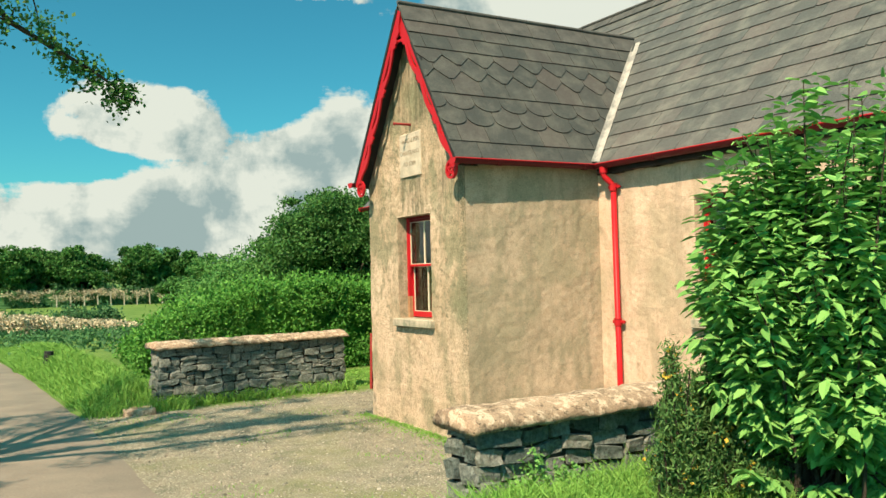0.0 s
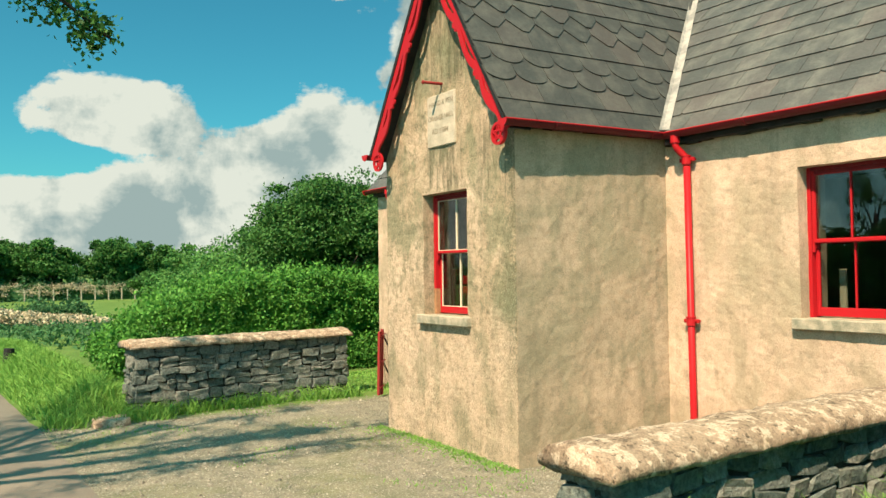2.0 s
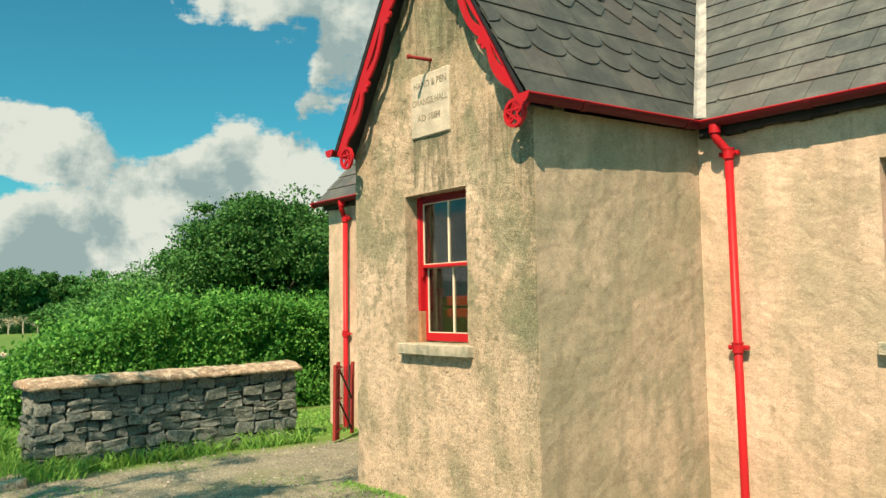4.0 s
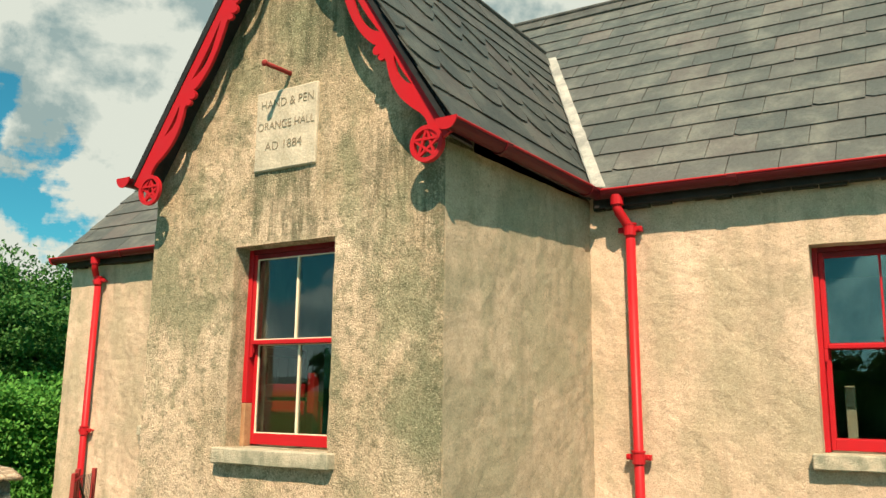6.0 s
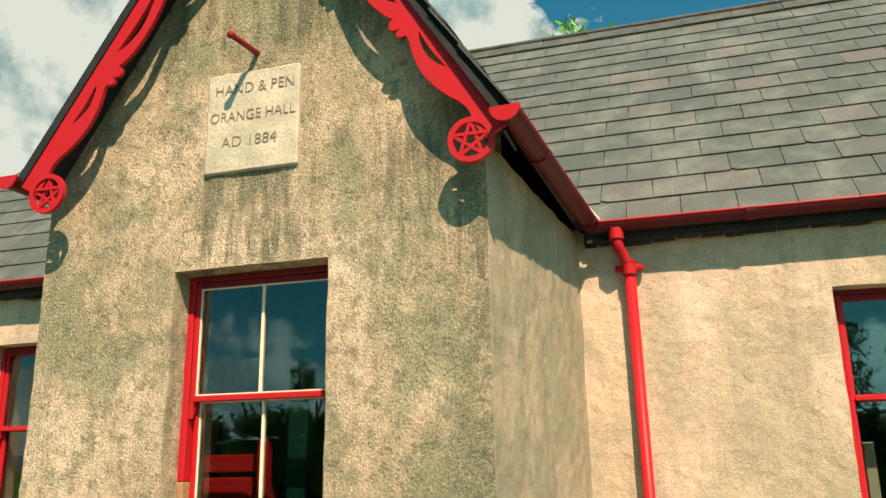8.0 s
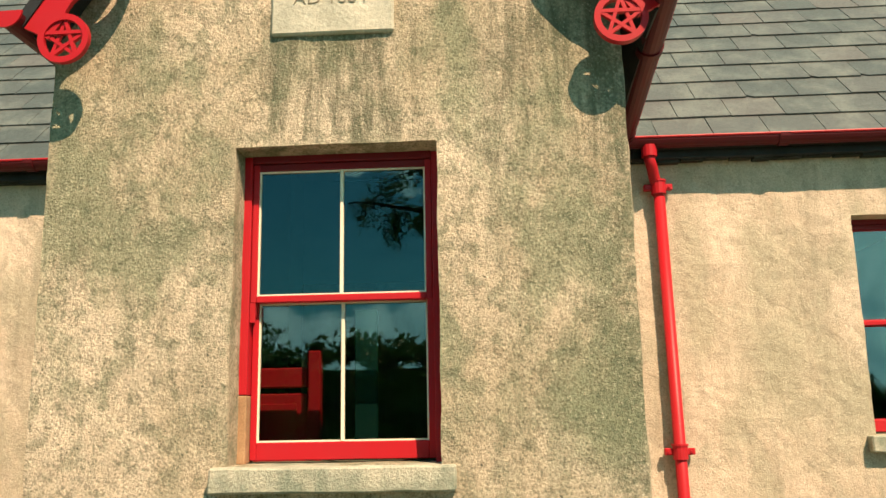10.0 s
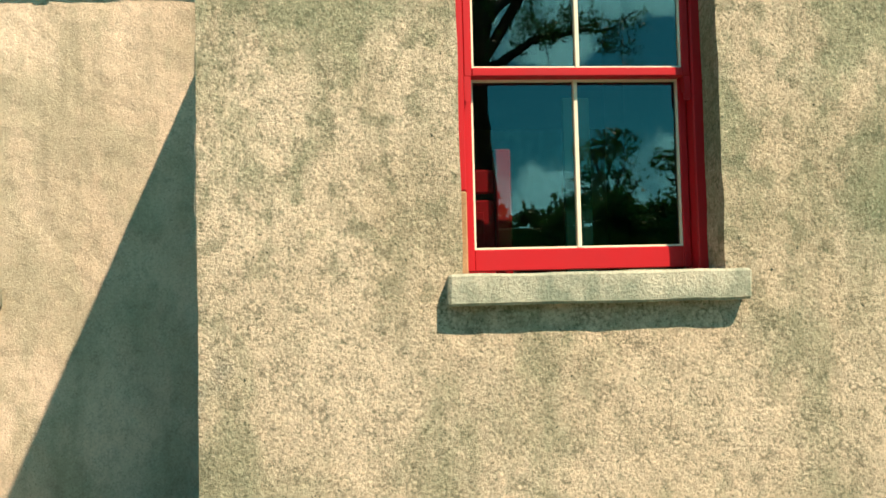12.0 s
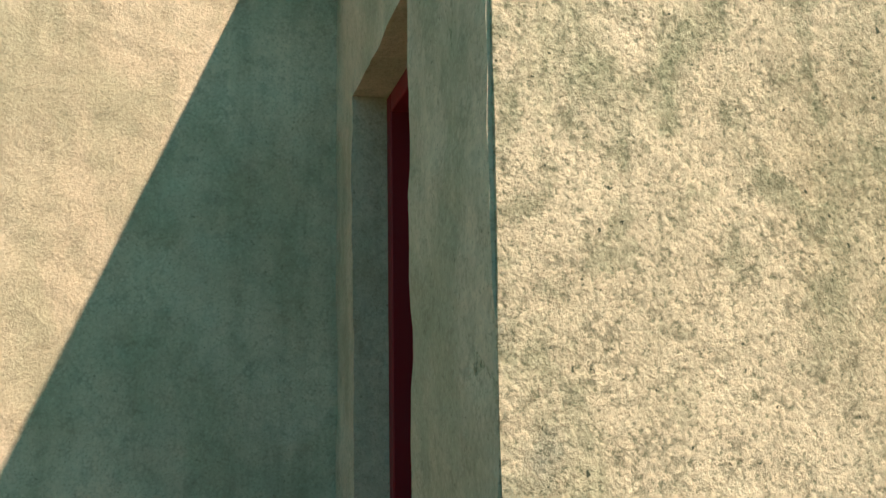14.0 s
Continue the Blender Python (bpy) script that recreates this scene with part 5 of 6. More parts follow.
# ---- the leafy bush and the gorse on the bank ----
def leafy_bush():
    bx, by, bz = 4.20, 2.78, 0.35
    bu = thing("bush", "tall green bush with long pointed leaves growing on the bank", "bush", (bx, by, bz))
    stems, pts, dirs = bmesh.new(), [], []
    for k in range(560):
        a, e = rng.uniform(0, 2 * math.pi), rng.uniform(-1.05, 1.2)
        out_ = np.array([math.cos(a) * math.cos(e), math.sin(a) * math.cos(e), math.sin(e)])
        tip = np.array([bx, by, 1.58]) + out_ * np.array([0.74, 0.68, 1.42]) * rng.uniform(0.55, 1.04)
        if k % 3 == 1:
            tip = np.array([bx - 0.28, by + 0.26, 1.72]) + out_ * np.array([0.46, 0.42, 0.85]) * rng.uniform(0.55, 1.04)
        tip[2] = max(tip[2], 0.5)
        root = np.array([bx + rng.normal(0, 0.12), by + rng.normal(0, 0.12), bz])
        if k % 3 == 0:
            mid_ = root * 0.5 + tip * 0.5 + np.array([0, 0, 0.25])
            tube(stems, [root, mid_, tip], [0.013, 0.009, 0.003], 5, False)
        m0 = root * 0.4 + tip * 0.6 + np.array([0, 0, 0.1])
        for i in range(19):
            q = i / 18
            p = m0 + (tip - m0) * q + rng.normal(0, 0.012, 3)
            ang = i * 1.57 + rng.uniform(-0.4, 0.4)
            for side_ in (0, math.pi):
                d = np.array([math.cos(ang + side_), math.sin(ang + side_), rng.uniform(-0.45, 0.35)]) + out_ * 0.35
                d = d / np.linalg.norm(d)
                pts.append(p + d * 0.05)
                dirs.append(d)
    tagged(under(part("wood", stems, BARK), bu), kind="stuff")
    pts, dirs = np.array(pts), np.array(dirs)
    n = len(pts)
    L = rng.uniform(0.06, 0.125, n)[:, None]
    s = unit(np.cross(dirs, np.array([0, 0, 1.0]) + rng.normal(0, 0.35, (n, 3))))
    up_ = np.cross(s, dirs)
    sag = np.array([0, 0, 1.0]) * L * rng.uniform(-0.05, 0.5, (n, 1))
    base, tip = pts - dirs * 0.045, pts + dirs * (L - 0.045) - sag
    w = L * rng.uniform(0.17, 0.25, (n, 1))
    near, past = base + (tip - base) * 0.32 + sag * 0.15 + up_ * 0.006, base + (tip - base) * 0.68 + sag * 0.15 + up_ * 0.004
    half = [np.stack([base, near + sg * s * w, past + sg * s * w * 0.8, tip], 1) for sg in (1, -1)]
    quads_object("leaves", np.concatenate(half), LEAF_BUSH, bu)


leafy_bush()


def gorse(cx, cy, cz, r, h, n, label):
    go = thing("gorse", label, "bush", (cx, cy, 0.4))
    st, at, al, fl = bmesh.new(), [], [], []
    for k in range(n):
        a, e = rng.uniform(0, 6.28), rng.uniform(0.1, 1.5)
        tip = np.array([cx + math.cos(a) * math.cos(e) * r * rng.uniform(0.5, 1.1), cy + math.sin(a) * math.cos(e) * r * rng.uniform(0.5, 1.1), cz + math.sin(e) * h * rng.uniform(0.55, 1.1)])
        root = np.array([cx + rng.normal(0, 0.07), cy + rng.normal(0, 0.07), 0.35])
        tube(st, [root, tip], [0.01, 0.003], 4, False)
        d = (tip - root) / np.linalg.norm(tip - root)
        m = 190
        q = rng.uniform(0.35, 1.02, m)[:, None]
        p = root + (tip - root) * q + rng.normal(0, 0.026, (m, 3))
        at.append(p)
        al.append(np.repeat(d[None], m, 0))
        if k % 3 == 0:
            fl.append(tip - d * rng.uniform(0.02, 0.16, (12, 1)) + rng.normal(0, 0.02, (12, 3)))
    tagged(under(part("wood", st, BARK), go), kind="stuff")
    quads_object("foliage", leaf_quads(np.concatenate(at), 0.038, np.concatenate(al) * 0.9, 0.30), LEAF_GORSE, go)
    tagged(quads_object("flowers", leaf_quads(np.concatenate(fl), 0.024, None, 0.9), YELLOW, go), kind="stuff")


gorse(3.46, 3.25, 0.62, 0.20, 0.78, 46, "spiny dark green gorse bush with yellow flowers")
gorse(3.74, 3.22, 0.60, 0.22, 0.86, 46, "spiny green gorse bush beside the leafy bush")
gorse(3.86, 3.0, 0.45, 0.28, 0.42, 36, "low spiny gorse bush under the leafy bush")


# ---- hedge and trees beyond the yard ----
def hedge(x0, x1, y0, y1, top, n, leaf, mat, name, label, base=-0.1, wave=0.18, puff_size=0.24, drop=0.95):
    """A hedge of many leafy puffs over its face, top and end, round a dark woody core."""
    he = thing(name, label, "hedge", ((x0 + x1) / 2, (y0 + y1) / 2, base))
    core = rough_block((x0 + min(2.2, (x1 - x0) * 0.25), x1 - 0.25, y0 + 0.35, y1 - 0.2, base, top - 0.4), 0.12, 0.5)
    under(part("core", core, mat), he)
    per = 90
    k = max(12, n // per)
    u = rng.uniform(x0, x1, k)
    u = np.where(rng.uniform(0, 1, k) < 0.06, x0 + rng.exponential(0.1, k), u)
    fall = drop * np.exp(-(u - x0) / 0.9)
    crest = top - fall + wave * (0.5 * np.sin(u * 1.3) + 0.35 * np.sin(u * 3.7 + 1) + 0.3 * np.sin(u * 8.1 + 2))
    face = rng.uniform(0, 1, k) < (top - base) / (top - base + y1 - y0)
    v = rng.uniform(0, 1, k)
    y = np.where(face, y0 + rng.exponential(0.07, k) + wave * 0.5 * np.sin(u * 2.3 + v * 4), y0 + v * (y1 - y0))
    z = np.where(face, base + v * (crest - base), crest - rng.exponential(0.06, k))
    r = rng.uniform(0.6, 1.3, k) * puff_size
    pts = clump_points([(a, b, c - d * 0.5, d, d, d * 0.8) for a, b, c, d in zip(u, y, z, r)], per, 0.25)
    shoots = np.c_[u, y, z + r * 0.35][~face]
    shoots = np.repeat(shoots, 8, 0) + rng.normal(0, 1, (8 * len(shoots), 3)) * np.array([0.5, 0.5, 0.35]) * puff_size
    quads_object("leaves", np.concatenate([leaf_quads(pts, leaf, np.array([0, -0.3, 0.2])), leaf_quads(shoots, leaf * 1.2, np.array([0, 0, 1.0]))]), mat, he)
    return he


hedge(3.1, 13.5, 15.8, 17.6, 1.72, 130000, 0.07, LEAF_HEDGE, "hedge", "dense green hedge behind the stone wall", wave=0.13, drop=1.15)
tree("tree", "broad dark green tree behind the hedge", 9.8, 21.5, 4.5, 2.3, 0.2, 0.09, LEAF_TREE, 150000, 40, group="trees behind the hedge", size=0.85)
tree("tree", "dark green tree with a rounded crown behind the hedge", 13.2, 21.0, 4.4, 2.3, 0.2, 0.09, LEAF_TREE, 130000, 40, group="trees behind the hedge", size=0.8)
tree("tree", "dark green tree beside the end of the hall", 17.0, 20.5, 4.8, 2.4, 0.2, 0.14, LEAF_TREE, 40000, 36, group="trees behind the hedge", size=0.8)
for i, (x, y, h, s) in enumerate(((7.4, 23.5, 2.2, 1.3), (8.6, 24.0, 3.0, 1.6), (9.8, 24.5, 3.4, 1.7), (8.2, 27.0, 2.7, 1.6))):
    tree("tree", "low rounded green shrub tree behind the hedge", x, y, h, s, 0.1, 0.085, LEAF_SHRUB, 60000, 30, group="shrubs behind the hedge", size=0.65)
tree("tree", "tall tree showing over the hall's ridge", 13.0, 9.7, 9.1, 1.3, 0.22, 0.13, LEAF_BUSH, 9000, 24, base=0.0, group="trees behind the hall", size=0.5)
tree("tree", "tall tree showing over the hall's ridge", 13.3, 8.2, 9.4, 1.2, 0.22, 0.13, LEAF_BUSH, 9000, 24, base=0.0, group="trees behind the hall", size=0.5)

# far hedgerows and trees on the left
for x0, x1, y, top in ((-2, 30, 90, 1.1), (-1, 7.4, 42, 0.3)):
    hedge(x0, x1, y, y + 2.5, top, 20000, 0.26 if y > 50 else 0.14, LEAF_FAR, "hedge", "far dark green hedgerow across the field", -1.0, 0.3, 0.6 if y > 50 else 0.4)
may = []
for k in range(230):
    x = rng.uniform(0.3, 7.6)
    may.append((x, rng.uniform(38.5, 41.8), rng.uniform(-0.35, max(-0.2, 0.62 - 0.13 * (x - 1.5))), 0.42, 0.3, 0.16))
may += [(rng.uniform(5, 26), rng.uniform(89.2, 89.9), rng.uniform(0.1, 1.0), 0.8, 0.3, 0.3) for k in range(70)]
stuff(quads_object("blossom", leaf_quads(clump_points(may, 70, 0.2), 0.10, None, 0.9), BLOSSOM), "pale hawthorn blossom on the far hedgerows", "blossom")
scrub = np.c_[rng.uniform(0.9, 8.2, 34000), rng.uniform(24, 42, 34000), rng.normal(-0.40, 0.14, 34000)]
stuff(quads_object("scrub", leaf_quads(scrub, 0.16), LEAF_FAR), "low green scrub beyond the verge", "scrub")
for i, (x, y, h, s) in enumerate(((6.0, 92, 6.4, 2.8), (9.2, 94, 6.8, 3.0), (12.2, 92, 6.2, 2.6), (17.6, 93, 6.2, 2.8), (20.5, 95, 6.6, 2.8), (23.2, 93, 5.6, 2.2), (19.5, 84, 2.8, 1.4), (2.8, 96, 5.0, 3.0), (27, 97, 4.2, 2.6))):
    tree("tree", "far dark green field tree", x, y, h, s, 0.25, 0.34, LEAF_TREE, 16000, 26, group="far field trees", size=s * 0.36)
far = []
for k in range(60):
    a = k / 60 * 1.7 - 0.55
    far += [(math.sin(a) * 150 + rng.normal(0, 4), math.cos(a) * 150 + rng.normal(0, 4), 0.3, 5, 5, 2.6 + rng.uniform(0, 1.6))]
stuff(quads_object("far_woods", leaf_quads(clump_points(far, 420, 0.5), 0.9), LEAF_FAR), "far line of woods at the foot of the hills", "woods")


def hills():
    # the hills' haze is in their blue-green colour
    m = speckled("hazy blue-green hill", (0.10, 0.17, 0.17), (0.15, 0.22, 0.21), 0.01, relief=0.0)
    bm, prev = bmesh.new(), None
    for k in range(121):
        a = radians(-180 + 3 * k)
        h = 34 + 30 * noise.noise(Vector((math.cos(a) * 2.5, math.sin(a) * 2.5, 2))) + 14 * noise.noise(Vector((math.cos(a) * 7, math.sin(a) * 7, 5)))
        row = [bm.verts.new((math.sin(a) * r, math.cos(a) * r, z)) for r, z in ((1000, 2), (1250, max(8, h * 0.7)), (1600, max(14, h)))]
        if prev:
            for i in range(2):
                bm.faces.new((prev[i], prev[i + 1], row[i + 1], row[i]))
        prev = row
    tagged(part("backdrop", bm, m, smooth=True), "far low hazy hills on the horizon", "hills", kind="structure")


hills()

# fence posts of the far fields, and a dark stump by the road
stump = thing("roadside_post", "short dark wooden post in the verge grass", "post", (1.98, 20.2, -0.1))
under(part("post", tube(bmesh.new(), [(1.98, 20.2, -0.2), (2.0, 20.2, 0.32)], [0.11, 0.10], 9), BLACK_TRIM), stump)
for k in range(14):
    x = 9.5 + 1.25 * k
    z = ground_height(x, 88.5)
    fp = thing("fence_post", "grey wooden fence post in the far field", "fence post", (x, 88.5, z), "posts of the field fence")
    under(part("post", tube(bmesh.new(), [(x, 88.5, z - 0.2), (x + rng.normal(0, 0.04), 88.5, z + 1.15)], [0.07, 0.06], 6), SILL_STONE), fp)


# ---- the roadside tree opposite, whose limbs reach over the road ----
def limb(bm, pts, r0, r1, sides=8):
    pts = [Vector(p) for p in pts]
    fine = []
    for i in range(len(pts) - 1):
        for k in range(4):
            q = k / 4
            a, b = pts[i], pts[i + 1]
            fine.append(a + (b - a) * q + Vector(rng.normal(0, 0.03, 3)) * (1 if i or k else 0))
    fine.append(pts[-1])
    tube(bm, fine, [r0 + (r1 - r0) * (i / (len(fine) - 1)) ** 0.8 for i in range(len(fine))], sides)
    return fine


def road_tree():
    tx, ty = -3.3, 8.0
    rt = thing("tree", "tall roadside tree with spreading limbs and light foliage", "tree", (tx, ty, -0.05))
    bm = bmesh.new()
    limb(bm, [(tx, ty, -0.2), (tx + 0.05, ty, 2.0), (tx - 0.05, ty + 0.1, 4.2), (tx + 0.1, ty, 6.5), (tx, ty + 0.1, 8.5)], 0.30, 0.07, 12)
    tips = []
    main = [((tx, ty, 3.0), (-1.6, 8.2, 4.3), (0.2, 8.5, 4.5), (1.68, 8.74, 3.66)), ((tx, ty, 3.4), (-1.8, 8.0, 5.0), (0.1, 8.0, 5.35), (1.75, 8.12, 5.25)), ((tx, ty, 3.8), (-2.0, 9.4, 5.0), (-0.4, 10.2, 5.4), (0.9, 10.6, 5.2)),
            ((tx, ty, 4.3), (-2.1, 7.2, 5.6), (-0.6, 7.0, 6.0), (0.4, 7.0, 5.9)), ((tx, ty, 4.6), (-2.6, 9.8, 6.3), (-1.4, 11.0, 6.7)), ((tx, ty, 5.2), (-2.0, 8.6, 6.6), (-0.6, 8.8, 7.0)),
            ((tx, ty, 4.0), (-4.8, 8.8, 5.6), (-6.0, 9.2, 6.2)), ((tx, ty, 4.8), (-4.4, 6.8, 6.2), (-5.2, 6.0, 6.8)), ((tx, ty, 5.6), (-3.6, 9.0, 7.4), (-3.8, 9.8, 8.2)), ((tx, ty, 6.2), (-2.6, 7.4, 7.8), (-2.2, 7.0, 8.4)), ((tx, ty, 3.9), (-3.7, 9.0, 4.5), (-3.5, 10.2, 4.6)), ((tx, ty, 4.2), (-3.6, 7.0, 4.8), (-3.4, 6.0, 4.9)), ((tx, ty, 4.6), (-3.4, 9.3, 5.4), (-3.2, 10.4, 5.7))]
    twigs = []
    for num, pts in enumerate(main):
        short = 0.5 if num < 2 else 1.0
        fine = limb(bm, pts, 0.09, 0.012)
        for p in fine[3:]:
            for k in range(3):
                d = Vector(rng.normal(0, 1, 3) * np.array([1, 1, 0.6])).normalized() * rng.uniform(0.3, 0.75) * short
                if num == 0:
                    d.z = abs(d.z) - 0.06
                q = p + d
                tube(bm, [p, p + d * 0.5 + Vector((0, 0, 0.04)), q], [0.012, 0.008, 0.003], 4, False)
                twigs.append((p + d * 0.6, q, num))
    under(part("trunk", bm, BARK, smooth=True), rt)
    pts = []
    for a, b, num in twigs:
        if rng.uniform() < 0.24:
            continue
        n = int(rng.uniform(80, 165) * (0.4 if num == 1 else 1.3 if num > 9 else 1.0))
        q = rng.uniform(-0.3, 1.1, n)[:, None]
        pts.append(np.array(a) + (np.array(b) - np.array(a)) * q + rng.normal(0, 0.085, (n, 3)))
    quads_object("leaves", leaf_quads(np.concatenate(pts), 0.052, None, 0.7), LEAF_TREE, rt)


road_tree()
# the far side of the road, seen in the window panes
opp = hedge(-9, 9, -0.8, 0.8, 2.55, 50000, 0.12, LEAF_TREE, "hedge", "low dark green hedge on the far side of the road", -0.1)
opp.matrix_world = pose(-6.6, 9.0, 0.0, 0, 0, 90)
for x, y, h in ((-17, 2.3, 7.2), (-17, -0.3, 6.4), (-19, 16, 5.6), (-21, 21, 7)):
    tree("tree", "slender thin-leaved tree across the road", x, y, h, 1.3, 0.12, 0.14, LEAF_TREE, 2600, 22, base=0, group="trees across the road", size=0.42)


# ---- stone walls ----
def stone_mesh(w, h, proud, seed):
    """A rough faced stone in the plane of u and z, its face towards -v."""
    r = random.Random(seed)
    n = 8
    ring = []
    for cx, cz in ((-1, -1), (0, -1), (1, -1), (1, 0), (1, 1), (0, 1), (-1, 1), (-1, 0)):
        f = r.uniform(0.82, 1.04) if cx and cz else r.uniform(0.92, 1.05)
        ring.append(((cx * f + r.uniform(-0.12, 0.12)) * w / 2, (cz * f + r.uniform(-0.12, 0.12)) * h / 2))
    bm = bmesh.new()
    back = [bm.verts.new((u, 0.05, z)) for u, z in ring]
    rim = [bm.verts.new((u, -proud * 0.55 + r.uniform(-0.006, 0.006), z)) for u, z in ring]
    tu, tz = r.uniform(-0.05, 0.05), r.uniform(-0.08, 0.08)
    face = [bm.verts.new((u * 0.90, -proud + u * tu + z * tz + r.uniform(-0.012, 0.012), z * 0.88)) for u, z in ring]
    for k in range(n):
        j = (k + 1) % n
        bm.faces.new((back[k], back[j], rim[j], rim[k]))
        bm.faces.new((rim[k], rim[j], face[j], face[k]))
    bm.faces.new(face)
    return mesh_of(bm, "stone", STONE)


def lay_stones(wall, origin, along, length, z0, z1, big, flat, seed):
    """Random rubble on one face: origin is the face's left foot as one looks at it, along its direction."""
    r = random.Random(seed)
    o, a = Vector(origin), Vector(along).normalized()
    n = Vector((a.y, -a.x, 0))
    m0 = Matrix(((*a, 0), (*(-n), 0), (0, 0, 1, 0), (0, 0, 0, 1))).transposed()
    z = z0
    while z < z1 - 0.03:
        h = min(r.uniform(0.65, 1.3) * flat, z1 - z)
        u = 0.0
        while u < length - 0.03:
            w = min(r.uniform(0.55, 1.5) * big, length - u)
            if length - u - w < 0.07:
                w = length - u
            hh, dz = h, 0.0
            wave = 0.05 * noise.noise(Vector((u * 1.7, z * 2, seed)))
            split_ = r.random() < 0.22 and h > flat * 0.9
            for q in ((0.25, 0.5), (0.75, 0.5)) if split_ else ((0.5, 1.0),):
                me = stone_mesh(w - 0.004, h * q[1] - 0.002, r.uniform(0.02, 0.06), r.random())
                ob = new("stone", me)
                ob.parent = wall
                p = o + a * (u + w / 2) + Vector((0, 0, z + h * q[0] + wave))
                ob.matrix_basis = Matrix.Translation(p - wall.location) @ m0 @ Matrix.Rotation(radians(r.uniform(-10, 10)), 4, "Y")
            u += w
        z += h


def coping(a, b, width, low, high, seed, over=0.08):
    """A long weathered coping with a rounded top, uneven edges and rough ends."""
    a, b = Vector(a), Vector(b)
    d = (b - a).normalized()
    s = Vector((-d.y, d.x, 0))
    n = int((b - a).length / 0.05)
    prof = [(-1, 0.0), (-1.02, 0.25), (-0.97, 0.5), (-0.72, 0.78), (-0.38, 0.95), (0, 1.0), (0.38, 0.95), (0.72, 0.78), (0.97, 0.5), (1.02, 0.25), (1, 0.0), (0.5, 0), (0, 0), (-0.5, 0)]
    bm, rows = bmesh.new(), []
    for i in range(n + 1):
        p = a + d * ((b - a).length * i / n)
        row = []
        for u, v in prof:
            q = p + s * u * (width / 2 + over) + Vector((0, 0, low + (high - low) * v))
            k = noise.noise(q * 4 + Vector((seed, 0, 0))) * 0.012 + noise.noise(q * 15) * 0.018
            end = 0.05 * noise.noise(Vector((u * 3, v * 3, seed))) if i in (0, n) else 0
            row.append(bm.verts.new(q + s * u * k + Vector((0, 0, k * 0.9)) + d * end))
        rows.append(row)
    m = len(prof)
    for x, y in zip(rows, rows[1:]):
        for k in range(m):
            bm.faces.new((x[k], x[(k + 1) % m], y[(k + 1) % m], y[k]))
    bm.faces.new(rows[0])
    bm.faces.new(rows[-1][::-1])
    return bm


def core(a, b, width, z0, z1):
    a, b = Vector(a), Vector(b)
    s = Vector((-(b - a).y, (b - a).x, 0)).normalized() * width / 2
    return slab(bmesh.new(), [p + Vector((0, 0, z1)) for p in (a - s, b - s, b + s, a + s)], z1 - z0)


def stone_wall(a, b, width, z0, z1, top, big, flat, seed, name, label, ends=(True, False), left_foot=None):
    a, b = Vector(a), Vector(b)
    d = (b - a).normalized()
    s = Vector((-d.y, d.x, 0))
    w = thing(name, label, "stone wall", a)
    under(part("mortar", core(a + d * 0.012, b - d * 0.012, width - 0.03, z0, z1 - 0.005), MORTAR), w)
    lay_stones(w, a - s * (width / 2 - 0.02), d, (b - a).length, z0, z1, big, flat, seed)
    if ends[0]:
        lay_stones(w, a + s * (width / 2) + d * 0.02, -s, width, z0, z1, big * 0.7, flat, seed + 1)
    if ends[1]:
        lay_stones(w, b - s * (width / 2) - d * 0.02, s, width, z0, z1, big * 0.7, flat, seed + 1)
    under(part("coping", coping(a - d * 0.06, b + d * 0.05, width, z1, top, seed), COPING, None, "cream lichened coping", smooth=True), w)
    return w


stone_wall((2.66, 12.64, 0), (5.70, 12.84, 0), 0.38, -0.12, 0.82, 0.93, 0.22, 0.118, 3, "field_wall", "grey rubble stone wall with a pale rounded coping", (True, True))
stone_wall((2.78, 4.40, 0), (5.75, 4.52, 0), 0.30, -0.1, 0.855, 0.985, 0.24, 0.13, 8, "yard_wall", "low rubble stone wall with a thick lichened coping")
stone_wall((5.75, 2.3, 0), (5.75, 4.2, 0), 0.30, 0.0, 0.80, 0.95, 0.3, 0.2, 12, "yard_wall", "low rubble stone wall behind the bush", (True, False))
ivy = thing("weed_plant", "leafy green weeds growing against the low stone wall", "plant", (3.3, 4.1, 0.35))
pts = clump_points([(3.15, 4.12, 0.52, 0.10, 0.10, 0.24), (3.38, 4.10, 0.48, 0.16, 0.10, 0.16), (3.62, 4.08, 0.45, 0.12, 0.1, 0.12), (2.98, 4.1, 0.44, 0.10, 0.08, 0.16)], 320, 0.2)
quads_object("foliage", leaf_quads(pts, 0.036, np.array([0, -0.4, 0.3]), 0.6), LEAF_BUSH, ivy)
rock = thing("flat_stone", "flat pale stone lying in the grass at the wall's end", "stone", (2.3, 12.05, 0))
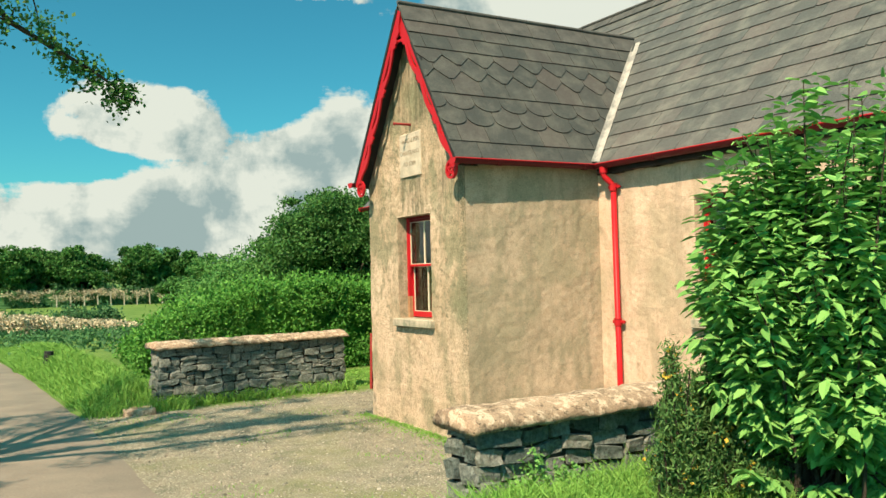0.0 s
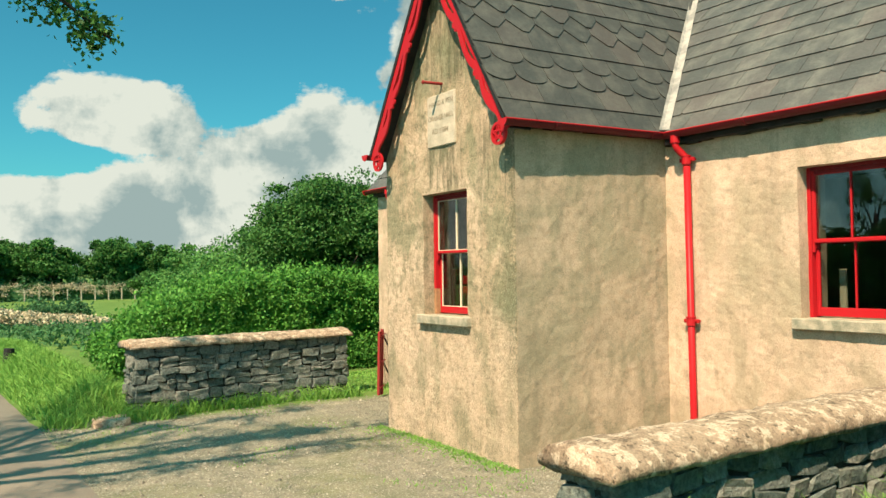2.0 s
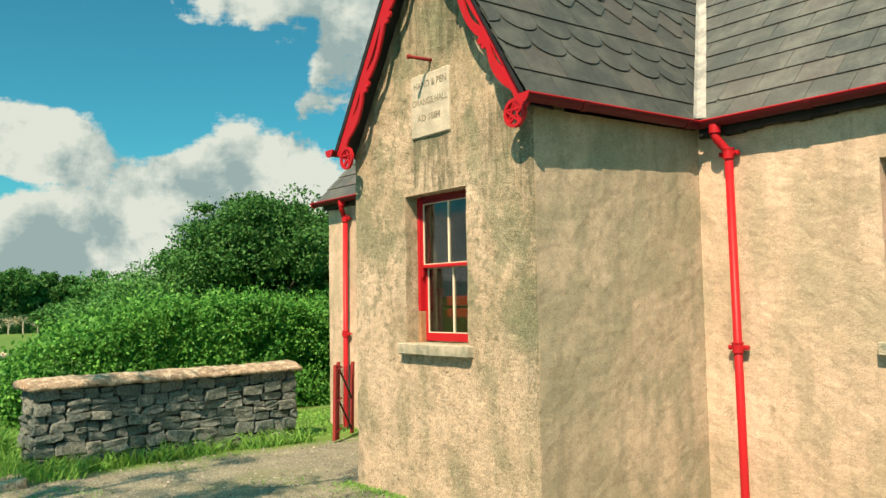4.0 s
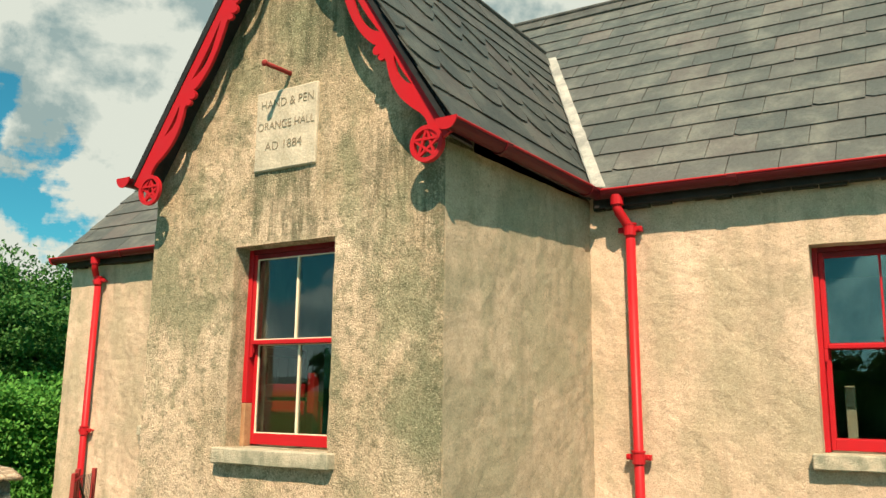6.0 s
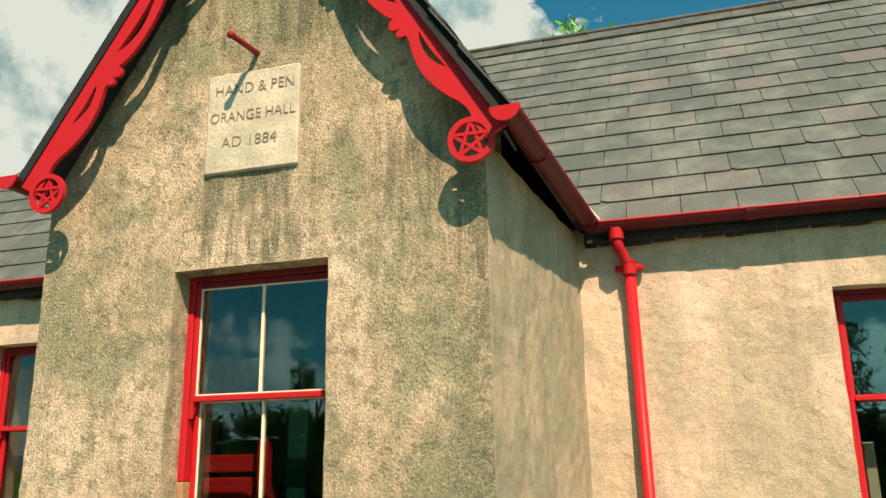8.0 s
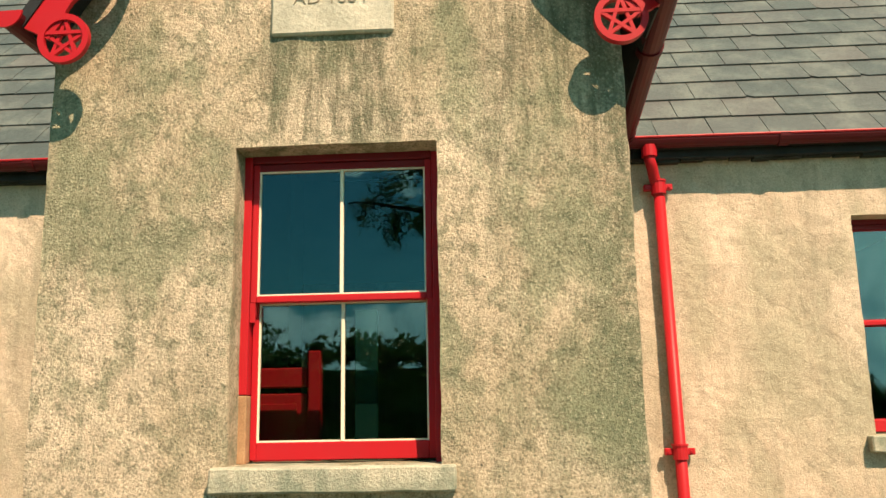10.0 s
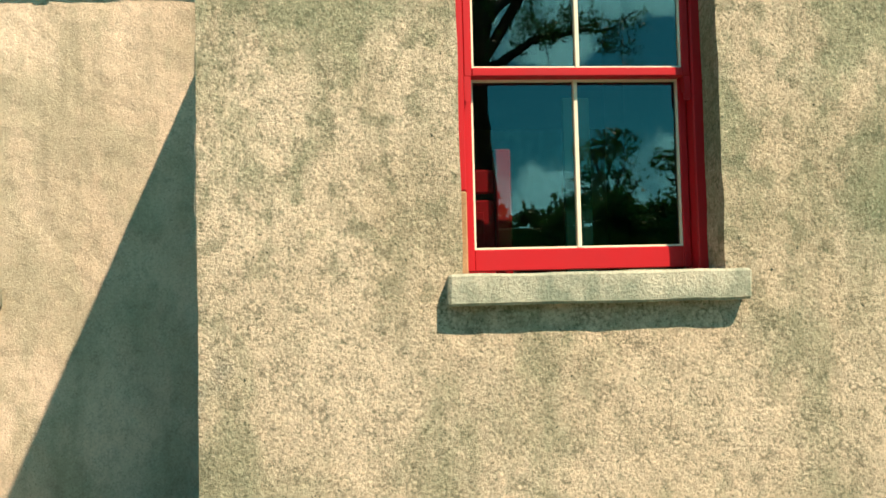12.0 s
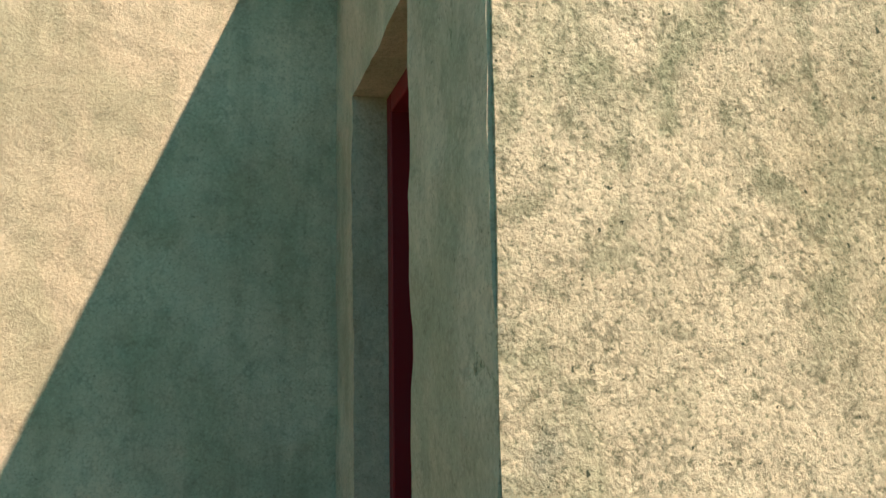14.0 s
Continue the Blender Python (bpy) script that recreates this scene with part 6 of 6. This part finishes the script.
under(part("stone", rough_block((2.12, 2.52, 11.9, 12.2, -0.06, 0.06), 0.03, 0.08), COPING, smooth=True), rock)

# ---- the red gate folded back against the hall ----
gate = thing("gate", "dark red wooden gate with wire netting folded open beside the hall", "gate", (5.9, 12.05, 0))
ga, gb = Vector((5.90, 12.05, 0)), Vector((6.42, 12.44, 0))
gd = (gb - ga).normalized()
gn = Vector((gd.y, -gd.x, 0))
lean = Vector((0.035, 0.02, 0.0))


def upright(at_, width, height):
    """A leaning board of the gate, its foot at a distance along it."""
    p = ga + gd * at_
    q = p + lean * height + Vector((0, 0, height))
    bm = bmesh.new()
    rows = [[bm.verts.new(c + gd * u + gn * v) for u, v in ((0, -0.018), (width, -0.018), (width, 0.018), (0, 0.018))] for c in (p, q - gd * 0.0)]
    for k in range(4):
        bm.faces.new((rows[0][k], rows[0][(k + 1) % 4], rows[1][(k + 1) % 4], rows[1][k]))
    bm.faces.new(rows[0][::-1])
    bm.faces.new(rows[1])
    bmesh.ops.bevel(bm, geom=bm.edges[:], offset=0.004, segments=1, affect="EDGES")
    return bm


under(part("stile", upright(0.0, 0.075, 0.90), IRON), gate)
under(part("stile", upright(0.095, 0.05, 0.93), IRON), gate)
under(part("stile", upright(0.58, 0.06, 0.90), IRON), gate)
for z in (0.10, 0.46, 0.84):
    p = ga + lean * z + Vector((0, 0, z)) + gn * 0.03
    under(part("strap", tube(bmesh.new(), [p - gd * 0.01, p + gd * 0.16 + Vector((0, 0, 0.03))], 0.011, 6), RED_DARK, None, "dark red iron strap"), gate)
for k in range(9):
    p = ga + gd * (0.17 + 0.045 * k)
    under(part("wire", tube(bmesh.new(), [p + Vector((0, 0, 0.06)), p + lean * 0.86 + Vector((0, 0, 0.86))], 0.0035, 5), BLACK_TRIM, None, "thin dark wire"), gate)
for z0, z1 in ((0.84, 0.44), (0.46, 0.06)):
    under(part("brace", tube(bmesh.new(), [ga + gd * 0.15 + lean * z0 + Vector((0, 0, z0)), ga + gd * 0.60 + lean * z1 + Vector((0, 0, z1))], 0.012, 6), BLACK_TRIM, None, "dark diagonal brace"), gate)
